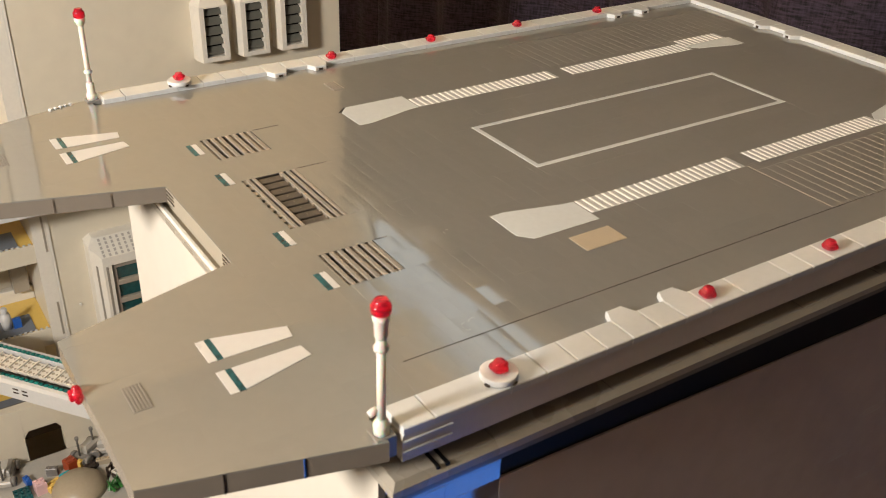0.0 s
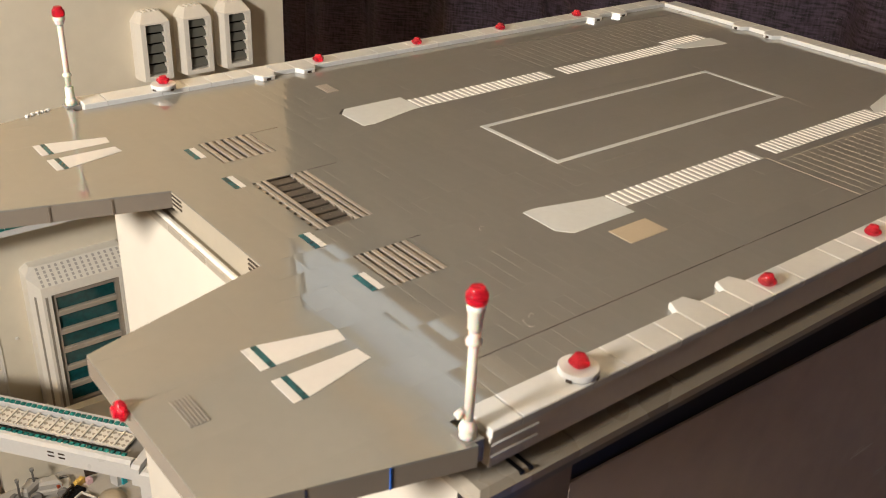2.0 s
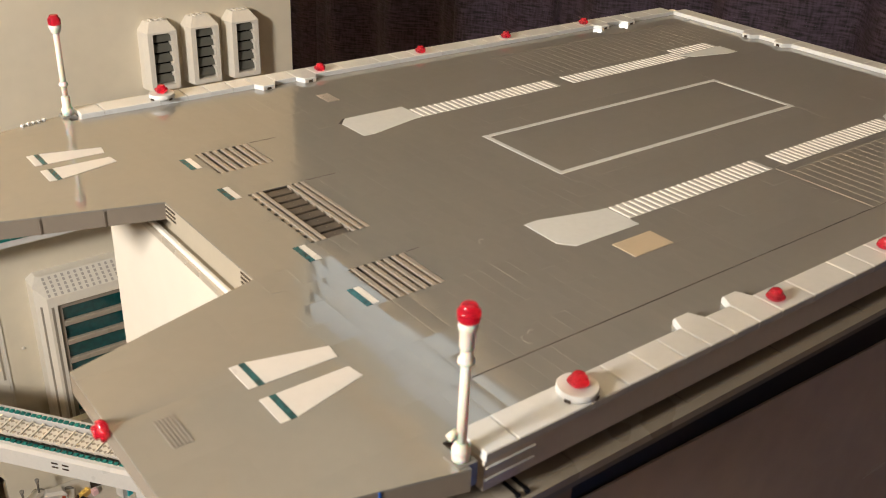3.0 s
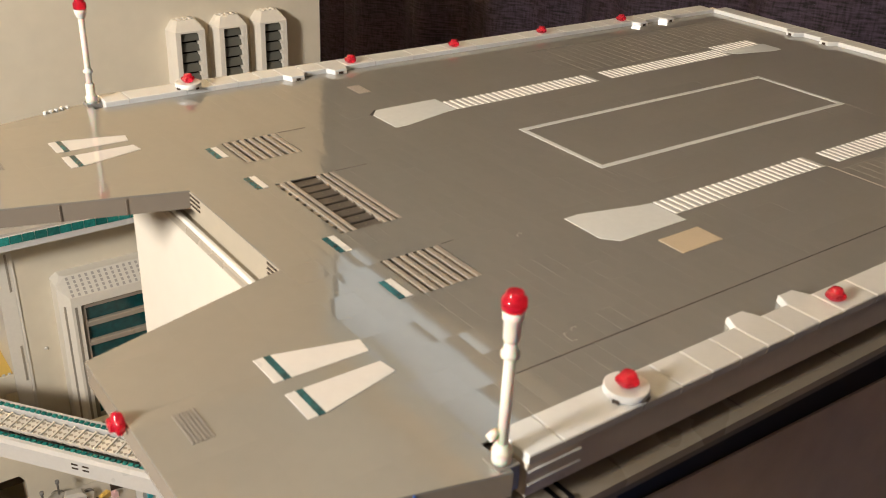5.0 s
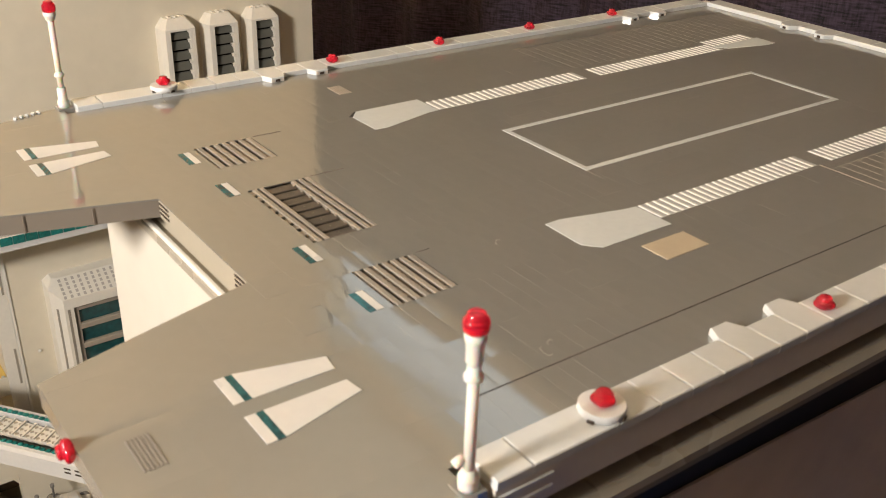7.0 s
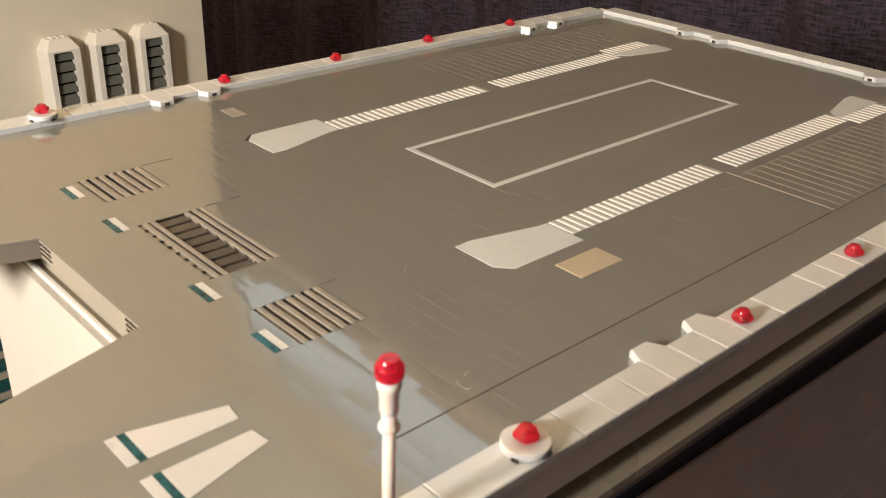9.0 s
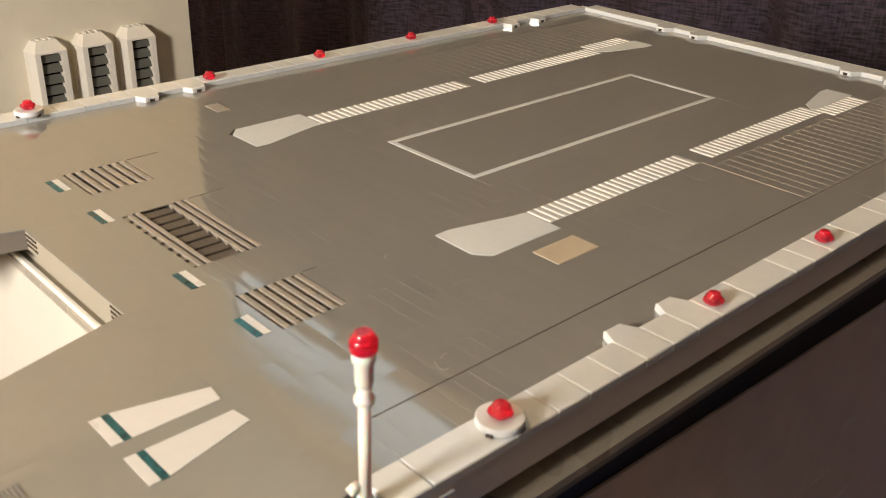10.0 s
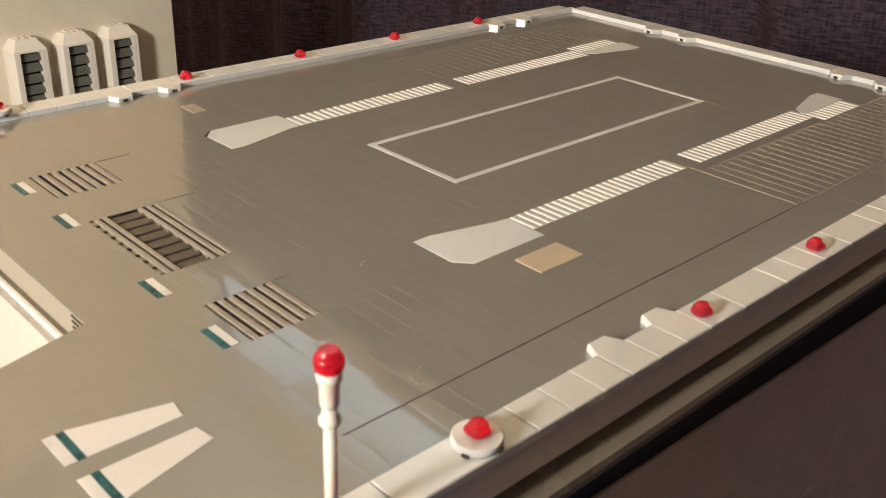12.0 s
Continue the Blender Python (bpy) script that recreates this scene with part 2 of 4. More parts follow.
def box(bm, x0, x1, y0, y1, z0, z1, bevel=0.0):
    prism(bm, [(x0, y0), (x1, y0), (x1, y1), (x0, y1)], z0, z1, bevel)


def block(x0, x1, y0, y1, z0, z1, bevel=0.0):
    bm = bmesh.new()
    box(bm, x0, x1, y0, y1, z0, z1, bevel)
    return bm


def slab(poly, z0, z1, bevel=0.0):
    bm = bmesh.new()
    prism(bm, poly, z0, z1, bevel)
    return bm


def lathe(bm, profile, x=0, y=0, z=0, n=20):
    """A turned shape: rows of radius and height, from the bottom up."""
    rings = [[bm.verts.new((x + r * math.cos(2 * math.pi * i / n), y + r * math.sin(2 * math.pi * i / n), z + h)) for i in range(n)] for r, h in profile]
    for a, b in zip(rings, rings[1:]):
        for i in range(n):
            bm.faces.new((a[i], a[(i + 1) % n], b[(i + 1) % n], b[i]))
    bm.faces.new(rings[0][::-1])
    bm.faces.new(rings[-1])


def turned(profile, n=20):
    bm = bmesh.new()
    lathe(bm, profile, n=n)
    for f in bm.faces:
        f.smooth = len(f.verts) == 4
    return bm


def studs(poly):
    return [(x * S, y * S) for x, y in poly]


MID = 7.95                      # the deck's middle line, in studs


def flip(poly):
    """A deck outline mirrored over the middle line."""
    return [(x, 2 * MID - y) for x, y in poly][::-1]


# ---- the room ----
room = dict(x0=-2.4, x1=1.5, y0=-2.3, y1=3.0, z0=-1.15, z1=2.10)
X0, X1, Y0, Y1, Z0, Z1 = room.values()
solo("floor", block(X0, X1, Y0, Y1, Z0 - 0.1, Z0), FLOOR, "brown carpeted room floor", "floor", "structure")
solo("ceiling", block(X0, X1, Y0, Y1, Z1, Z1 + 0.1), CEIL, "plain cream painted ceiling", "ceiling", "structure")
solo("wall_north", block(X0, X1, Y1, Y1 + 0.1, Z0, Z1), ROOM, "plain cream painted wall", "wall", "structure")
solo("wall_south", block(X0, X1, Y0 - 0.1, Y0, Z0, Z1), DARKWALL, "plain brown painted wall", "wall", "structure")
solo("wall_west", block(X0 - 0.1, X0, Y0, Y1, Z0, Z1), ROOM, "plain cream painted wall", "wall", "structure")
# the east wall holds a wide window behind the curtain
WIN = (-0.9, 2.85, -0.2, 2.0)
east = bmesh.new()
box(east, X1, X1 + 0.1, Y0, WIN[0], Z0, Z1)
box(east, X1, X1 + 0.1, WIN[1], Y1, Z0, Z1)
box(east, X1, X1 + 0.1, WIN[0], WIN[1], Z0, WIN[2])
box(east, X1, X1 + 0.1, WIN[0], WIN[1], WIN[3], Z1)
solo("wall_east", east, ROOM, "cream painted wall with a wide window", "wall", "structure")
dusk = bpy.data.materials.new("evening_sky")
dusk.use_nodes = True
dusk.node_tree.nodes["Principled BSDF"].inputs["Base Color"].default_value = (0, 0, 0, 1)
dusk.node_tree.nodes["Principled BSDF"].inputs["Emission Color"].default_value = (0.86, 0.97, 1.0, 1)
# the sky is palest low down and fades upward
dnt = dusk.node_tree
dtc, dsep, drng = dnt.nodes.new("ShaderNodeTexCoord"), dnt.nodes.new("ShaderNodeSeparateXYZ"), dnt.nodes.new("ShaderNodeMapRange")
drng.interpolation_type = "SMOOTHSTEP"
for key, val in (("From Min", 1.95), ("From Max", 2.50), ("To Min", 1.05), ("To Max", 0.35)):
    drng.inputs[key].default_value = val
dnt.links.new(dtc.outputs["Object"], dsep.inputs[0])
dnt.links.new(dsep.outputs["Z"], drng.inputs["Value"])
dnt.links.new(drng.outputs[0], dnt.nodes["Principled BSDF"].inputs["Emission Strength"])
solo("backdrop", block(X1 + 0.3, X1 + 0.31, WIN[0] - 0.3, WIN[1] + 0.3, WIN[2] - 0.3, WIN[3] + 0.7), dusk, "pale blue evening sky outside the window", "sky", "structure")
win = thing("window_1", "white framed window behind the curtain", "window", kind="structure")
for k in (0, 4):
    y = WIN[0] + (WIN[1] - WIN[0]) * k / 4
    part("window_frame", block(X1 + 0.02, X1 + 0.07, y - 0.025, y + 0.025, WIN[2], WIN[3], 0.002), CEIL, win)


def curtain():
    """A heavy curtain that hangs in folds along a bent rail."""
    rail = [(1.05, 2.90), (1.30, 2.80), (1.36, 2.50), (1.36, 1.4), (1.36, 0.8), (1.37, 0.0), (1.38, -1.1)]
    seg = [math.dist(a, b) for a, b in zip(rail, rail[1:])]
    total = sum(seg)
    bm = bmesh.new()
    uvl = bm.loops.layers.uv.new("UVMap")
    n, rows = 420, 14
    grid = []
    for i in range(n + 1):
        d, k = total * i / n, 0
        s = d
        while k < len(seg) - 1 and s > seg[k]:
            s -= seg[k]
            k += 1
        a, b = Vector(rail[k]), Vector(rail[k + 1])
        u = (b - a).normalized()
        p, nrm = a + u * s, Vector((u.y, -u.x))
        col = []
        for j in range(rows + 1):
            h = j / rows
            amp = 0.055 * (1 - h) + 0.001
            w = amp * (math.sin(d * 17.0 + 0.8 * math.sin(d * 5.1)) + 0.35 * math.sin(d * 41 + 1.3 + h))
            q = p + nrm * w
            col.append((bm.verts.new((q.x, q.y, Z0 + 0.02 + h * (1.40 - Z0))), d, h * 2.4))
        grid.append(col)
    for a, b in zip(grid, grid[1:]):
        for j in range(rows):
            quad = (a[j], b[j], b[j + 1], a[j + 1])
            f = bm.faces.new([v[0] for v in quad])
            f.smooth = True
            for loop, v in zip(f.loops, quad):
                loop[uvl].uv = (v[1], v[2])
    ob = solo("curtain", bm, CLOTH, "dark aubergine woven curtain hanging in folds", "curtain")
    mod = ob.modifiers.new("thick", "SOLIDIFY")
    mod.thickness = 0.003
    return ob


curtain()
# rail added unseen, for a tan band in the deck's reflection
rail = bmesh.new()
for a, b in (((1.30, 2.80), (1.335, 2.50)), ((1.335, 2.50), (1.335, 0.8)), ((1.335, 0.8), (1.355, -1.1))):
    box(rail, -0.015, 0.015, -0.005, math.dist(a, b) + 0.005, 0, 0.075, 0.004)
    new_verts = rail.verts[-12:]
    bmesh.ops.transform(rail, matrix=pose(a[0], a[1], 1.295, 0, 0, math.degrees(math.atan2(a[0] - b[0], b[1] - a[1]))), verts=new_verts)
solo("added_curtain_rail", rail, TAN, "pale wooden rail added unseen along the curtain top", "curtain rail", "structure")

# ---- the landing deck ----
TOP, UNDER = 0.0, -0.0096
deck = thing("landing_deck", "grey toy-brick landing deck with pale runway markings and white edge", "toy model")
WING = [(-15.8, -14.0), (-4.75, -17.0), (-4.75, 2.0), (-15.8, -1.15)]
FARWING = flip(WING)


part("core", slab(studs([(0.0, -15.0), (63.6, -15.0), (63.6, 31.2), (0.0, 31.2)]), UNDER, -0.0042), PLATE, deck)

# edge blocks of the two wings and of the bay between them
for poly in (WING, FARWING):
    bm = slab(studs(poly), UNDER, -0.0008)
    part("wing_plate", bm, PLATE, deck)
bm = slab(studs([(-4.75, 2.0), (0.0, 2.0), (0.0, 13.9), (-4.75, 13.9)]), UNDER, -0.0008)
part("bay_plate", bm, BAY, deck)
bm = slab(studs([(-4.75, 13.9), (0.0, 13.9), (0.0, 31.2), (-4.75, 31.2)]), UNDER, -0.0042)
part("bay_plate", bm, BAY, deck)
bm = slab(studs([(-4.75, -15.0), (0.0, -15.0), (0.0, 2.0), (-4.75, 2.0)]), UNDER, -0.0042)
part("bay_plate", bm, BAY, deck)

for y in (2.1, 12.4):
    for k in range(3):
        part("bay_groove", block(-4.80 * S, -4.70 * S, y * S, (y + 1.4) * S, -0.0026 - 0.0024 * k, -0.0016 - 0.0024 * k), BROWN, deck)
for x, y in ((-8.3, 14.90), (-11.9, 15.93)):
    part("wing_joint", block((x - 0.05) * S, (x + 0.05) * S, (y - 0.05) * S, (y + 0.05) * S, UNDER, -0.0012), RUSSET, deck)
# one near joint is blue: reflected blue glow put into its colour
for x, y in ((-8.6, -15.96), (-12.1, -15.0)):
    for v in (y, 2 * MID - y):
        part("wing_joint", block((x - 0.04) * S, (x + 0.04) * S, (v - 0.04) * S, (v + 0.04) * S, UNDER, -0.0004), BLUE if v > -16.5 and v < -15.5 else BROWN, deck)
PITS = [(0.1, 4.25, 16.2, 20.2), (0.1, 4.25, 4.0, 12.1), (0.1, 3.95, -4.0, 0.05)]


def minus(rects, hole):
    out = []
    hx0, hx1, hy0, hy1 = hole
    for x0, x1, y0, y1 in rects:
        if x1 <= hx0 or x0 >= hx1 or y1 <= hy0 or y0 >= hy1:
            out.append((x0, x1, y0, y1))
            continue
        if x0 < hx0:
            out.append((x0, hx0, y0, y1))
        if x1 > hx1:
            out.append((hx1, x1, y0, y1))
        a, b = max(x0, hx0), min(x1, hx1)
        if y0 < hy0:
            out.append((a, b, y0, hy0))
        if y1 > hy1:
            out.append((a, b, hy1, y1))
    return out


def deck_tile(poly, rnd, turn=0, mat=DECK, loose=1.0, round_edge=0.0):
    """One smooth tile, a hair out of level like every pressed-on tile."""
    cx = sum(p[0] for p in poly) / len(poly)
    cy = sum(p[1] for p in poly) / len(poly)
    g = 0.0004
    bm = bmesh.new()
    k = []
    n = len(poly)
    for i in range(n):
        p, c, q = Vector(poly[i - 1]), Vector(poly[i]), Vector(poly[(i + 1) % n])
        u, v = (c - p).normalized(), (q - c).normalized()
        nu, nv = Vector((-u.y, u.x)), Vector((-v.y, v.x))
        o = c + (nu + nv) * (g / max(1 + nu.dot(nv), 0.3))
        dx, dy = (o.x - cx) * S, (o.y - cy) * S
        k.append((dy, -dx) if turn else (dx, dy))
    prism(bm, k, -0.0007, 0.0, round_edge)
    ob = part("deck_tile", bm, mat, deck)
    ob.location = (cx * S, cy * S, TOP)
    reach = max(abs(p[0]) for p in k)
    ob.rotation_euler = (loose * rnd.gauss(0, TILT_X), min(loose, 1.0) * rnd.gauss(0, TILT_Y) * min(1.0, 0.012 / reach), radians(90) if turn else 0)


TILT_X, TILT_Y = radians(0.12), radians(0.09)


def lay_deck():
    rnd = random.Random(5)
    rects = []
    y = -15.0
    row = 0
    while y < 31.1:
        y1 = min(y + (3.0 if row == 0 else 2.0), 31.25)
        x = -4.75 + [0, -4, -2, -6][row % 4]
        while x < 63.5:
            x1 = min(x + rnd.choice((6, 8, 8, 12)), 63.6)
            if 63.6 - x1 < 2:
                x1 = 63.6
            if x1 > -4.7:
                rects.append((max(x, -4.75), x1, y, y1))
            x = x1
        y, row = y1, row + 1
    # ribbed fields of narrow tiles laid across the deck
    ribbed = [(34.05, 63.6, -12.0, -5.0), (34.05, 63.6, 20.9, 27.9)]
    field = (-4.75, 22.25, -15.0, 31.25)
    for hole in PITS + ribbed + [field]:
        rects = minus(rects, hole)
    # narrow tiles laid across the deck, column by column
    steps = [-4.75] + [-2.75 + k for k in range(26)]
    for a, b in zip(steps, steps[1:]):
        y = -15.0
        column = []
        while y < 31.2:
            y1 = min(y + (3.0 if y < -14.9 else (2.0 if b < 12 else 4.0) if y < 4.0 else rnd.choice((4.0, 6.0, 8.0))), 31.25)
            if 31.25 - y1 < 1.5:
                y1 = 31.25
            column.append((a, b, y, y1))
            y = y1
        for hole in PITS:
            column = minus(column, hole)
        for x0, x1, y0, y1 in column:
            if x1 - x0 > 0.1 and y1 - y0 > 0.1:
                deck_tile([(x0, y0), (x1, y0), (x1, y1), (x0, y1)], rnd, 1, NARROW if b - a < 1.5 and y1 > 4.5 else EDGED if b - a < 1.5 else DECK, 3.2 if y1 < 4.5 and b < 10 else 1.0)
    for hx0, hx1, hy0, hy1 in ribbed:
        n = round(hx1 - hx0)
        w = (hx1 - hx0) / n
        for i in range(n):
            a = hx0 + i * w
            deck_tile([(a + 0.004, hy0), (a + w - 0.004, hy0), (a + w - 0.004, hy1), (a + 0.004, hy1)], rnd, 1, round_edge=0.00014)
    for x0, x1, y0, y1 in rects:
        if x1 - x0 > 0.15 and y1 - y0 > 0.15:
            poly = [(x0, y0), (x1, y0), (x1, y1), (x0, y1)]
            deck_tile(poly, rnd)
    # bay strip and wings
    for poly, xa in ((WING, -15.8), (FARWING, -15.8)):
        lo = min(p[1] for p in poly)
        yy = lo - 1 if poly is WING else lo
        while yy < max(p[1] for p in poly):
            xx = xa
            for w in (3.9, 3.6, 3.55):
                piece = [(xx, yy), (xx + w, yy), (xx + w, yy + 4), (xx, yy + 4)]
                for i in range(4):
                    if piece:
                        piece = clip(piece, poly[i], poly[(i + 1) % 4])
                if len(piece) >= 3:
                    area = abs(sum(piece[i - 1][0] * piece[i][1] - piece[i][0] * piece[i - 1][1] for i in range(len(piece)))) / 2
                    clean = [p for i, p in enumerate(piece) if math.dist(p, piece[i - 1]) > 0.05]
                    if area > 0.3 and len(clean) >= 3:
                        deck_tile(clean, rnd, loose=0.5)
                xx += w
            yy += 4


# ---- markings ----
def marking(name, poly, mat=None, top=0.00022, bevel=0.00005, label=""):
    return part(name, slab(studs(poly), -0.002, top, bevel), mat or MARK, deck, label)


PAD = [(12.25, -4.1), (13.05, -5.0), (18.55, -5.0), (18.55, -2.2), (17.7, -2.1), (13.4, -1.05), (12.3, -1.1)]
for side in (lambda p: p, flip):
    marking("runway_pad", side(PAD))
    marking("runway_pad", side([(51.05, -3.0), (51.05, -3.3), (57.35, -3.3), (57.3, -1.1), (56.2, -1.05), (51.9, -2.1)]))
    for a, b, y0, y1 in ((18.65, 33.8, -4.1, -2.2), (35.4, 51.0, -4.1, -2.2), (51.1, 57.0, -5.0, -3.35)):
        n = int((b - a) / 0.60)
        w = (b - a) / n
        for i in range(n):
            x = a + i * w
            marking("runway_bar", side([(x + 0.05, y0 + 0.02), (x + 0.05 + 0.30 * w, y0 + 0.02), (x + 0.05 + 0.30 * w, y1 - 0.02), (x + 0.05, y1 - 0.02)]), BAR, 0.0004, 0.0001)
        marking("runway_base", side([(a, y0), (b, y0), (b, y1), (a, y1)]), STRIP, 0.00015, 0.0)

RX0, RX1, RY0, RY1, RW = 19.9, 47.55, 3.52, 12.2, 0.42
for poly in ([(RX0, RY0), (RX1, RY0), (RX1 - RW, RY0 + RW), (RX0 + RW, RY0 + RW)], [(RX1, RY0), (RX1, RY1), (RX1 - RW, RY1 - RW), (RX1 - RW, RY0 + RW)],
             [(RX1, RY1), (RX0, RY1), (RX0 + RW, RY1 - RW), (RX1 - RW, RY1 - RW)], [(RX0, RY1), (RX0, RY0), (RX0 + RW, RY0 + RW), (RX0 + RW, RY1 - RW)]):
    marking("outline_bar", poly)
# worn pale tile edges round the outline
for x, y, length in ((47.6, 2.05, 1.5), (47.6, 12.2, 1.4), (44.45, 2.6, 0.9), (36.0, 2.5, 0.9), (32.4, 2.8, 0.6), (27.0, 2.6, 0.7), (24.2, 12.4, 0.6), (31.4, 12.6, 0.7), (19.9, 2.0, 1.5)):
    marking("worn_edge", [(x, y), (x + 0.05, y), (x + 0.05, y + length), (x, y + length)], GREY, 0.00012, 0.0)

FINS = [[(-9.68, -6.98), (-9.68, -4.95), (-9.2, -4.95), (-9.2, -6.98)], [(-9.2, -6.98), (-9.2, -4.95), (-8.85, -4.95), (-8.85, -6.98)],
        [(-8.85, -6.98), (-4.95, -6.98), (-4.8, -5.95), (-8.85, -4.95)]]
FINS = [p if sum(p[i - 1][0] * p[i][1] - p[i][0] * p[i - 1][1] for i in range(len(p))) > 0 else p[::-1] for p in FINS]
LOWFIN = [[(x, -14.93 - y) for x, y in p][::-1] for p in FINS]
for side in (lambda p: p, flip):
    for fin in (FINS, LOWFIN):
        for poly, mat in zip(fin, (WHITE, TEAL, WHITE)):
            marking("fin_tile", side(poly), mat)
    for y in (-3.85, 2.0):
        marking("stick_tile", side([(-0.82, y), (-0.4, y), (-0.4, y + 2), (-0.82, y + 2)]), WHITE)
        marking("stick_tile", side([(-1.2, y), (-0.82, y), (-0.82, y + 2), (-1.2, y + 2)]), TEAL)
    # a small ribbed hatch on each wing
    for i in range(6):
        x = -14.15 + i * 0.17
        marking("hatch_rib", side([(x, -8.95), (x + 0.10, -8.95), (x + 0.10, -6.8), (x, -6.8)]), GREY, 0.0003, 0.0001)
for i in range(5):
    bm = bmesh.new()
    lathe(bm, [(0.0013, -0.001), (0.0013, 0.0012), (0.0010, 0.0015)], (-8.15 + 0.42 * i) * S, (31.85 + 0.115 * i) * S, 0, 8)
    part("rim_stud", bm, WHITE, deck)
# a tan ribbed tile beside the near runway pad, a smaller one beside the far pad
for i in range(17):
    x = 15.0 + i * 0.2
    marking("tan_rib", [(x, -7.95), (x + 0.15, -7.95), (x + 0.15, -6.05), (x, -6.05)], TAN, 0.0004, 0.0001)
for i in range(5):
    x = 14.05 + i * 0.23
    marking("hatch_rib", [(x, 24.9), (x + 0.14, 24.9), (x + 0.14, 26.85), (x, 26.85)], SLAT, 0.0005, 0.0001)

# grilles sunk in the deck
for x0, x1, y0, y1 in PITS:
    part("grille_bed", block(x0 * S, x1 * S, y0 * S, y1 * S, -0.0040, -0.0030), BROWN, deck)
for x0, x1, y0, y1 in (PITS[0], PITS[2]):
    n = 7
    w = (x1 - x0) / n
    for i in range(n):
        x = x0 + (i + 0.36) * w
        part("slat", block(x * S, (x + 0.54 * w) * S, y0 * S, y1 * S, -0.003, 0.0001, 0.0002), SLAT, deck)
        for j in range(9):
            y = y0 + (j + 0.25) * (y1 - y0) / 9
            if i % 2 == 0:
                part("tooth", block((x - 0.38 * w) * S, x * S, y * S, (y + 0.37) * S, -0.003, -0.0008), RUSSET, deck)
x0, x1, y0, y1 = PITS[1]
for x, w in ((0.42, 0.28), (0.88, 0.28), (3.02, 0.26), (3.50, 0.30), (3.98, 0.26)):
    part("slat", block(x * S, (x + w) * S, y0 * S, y1 * S, -0.003, 0.0001, 0.0002), SLAT, deck)
for j in range(8):
    y = y0 + 0.03 + j * 1.01
    part("tread", block(1.24 * S, 2.95 * S, y * S, (y + 0.80) * S, -0.003, -0.0006, 0.0003), TREAD, deck)
    part("rivet", turned([(0.0006, -0.0010), (0.0005, -0.0006)], 8), SLAT, deck).location = (2.0 * S, (y + 0.45) * S, 0)
    part("tooth", block(2.86 * S, 3.04 * S, (y + 0.30) * S, (y + 0.52) * S, -0.003, -0.0002, 0.0001), SLAT, deck)
for j in range(9):
    part("tooth", block(0.12 * S, 0.40 * S, (y0 + 0.25 + j * 0.9) * S, (y0 + 0.80 + j * 0.9) * S, -0.003, -0.0005), SLAT, deck)

# ---- the white edge ----
EDGE = 0.0032


def edge_wall(y0, y1, inward, name):
    """A white parapet of smooth tiles along x, with pointed tiles that reach over the deck."""
    wall = part("edge_wall", block(-4.0 * S, 65.6 * S, (y0 + 0.06) * S, (y1 - 0.06) * S, -0.0131, -0.0002), SHADED_WHITE, deck)
    cuts = [-4.0, -2.2, 2.3, 4.6, 6.6, 8.6, 10.5, 12.5, 14.5, 16.5, 19.4, 23.4, 25.4, 27.4, 30.4, 34.4, 36.4, 38.4, 41.4, 45.4, 47.4, 49.4, 50.7, 52.7, 54.7, 56.7, 60.0, 63.5]
    inner = y1 if inward > 0 else y0
    for a, b in zip(cuts, cuts[1:]):
        if a in (10.5, 14.5, 50.7, 54.7):
            tip = inner + inward * 0.82
            base = inner - inward * 0.05
            out = y0 if inward > 0 else y1
            poly = [(a + 0.02, out), (b - 0.02, out), (b - 0.02, base), ((a + b) / 2 + 0.55, tip), ((a + b) / 2 - 0.55, tip), (a + 0.02, base)]
            if inward < 0:
                poly = poly[::-1]
            t = part("pointed_tile", slab(studs(poly), -0.0002, EDGE, 0.0004), EDGING, wall)
            yy = sorted((tip - inward * 0.02, tip + inward * 0.03))
            part("clip_gap", block(((a + b) / 2 - 0.20) * S, ((a + b) / 2 + 0.20) * S, yy[0] * S, yy[1] * S, 0.00015, EDGE - 0.0014), BROWN, wall)
            for dx in (-0.32, 0.32):
                c = (a + b) / 2 + 1.3 * dx
                yy = sorted((tip - inward * 0.12, tip + inward * 0.02))
                bm = block((c - 0.12) * S, (c + 0.12) * S, yy[0] * S, yy[1] * S, 0.0001, EDGE - 0.0012, 0.0002)
                part("clip_lug", bm, SHADED_WHITE, wall)
        else:
            part("edge_tile", block((a + 0.02) * S, (b - 0.02) * S, y0 * S, y1 * S, -0.0002, EDGE, 0.0004), EDGING, wall)
    return wall


near_wall = edge_wall(-17.0, -15.02, 1, "near")
for z in (-0.0035, -0.0085):
    part("end_ridge", block(-3.95 * S, -1.2 * S, -17.06 * S, -16.95 * S, z, z + 0.0007), WHITE, near_wall)
far_wall = edge_wall(30.77, 32.75, -1, "far")
# the far parapet runs a trace out of square
far_wall.matrix_basis = pose(50 * S, 30.77 * S, 0, 0, 0, -0.45) @ pose(-50 * S, -30.77 * S, 0)


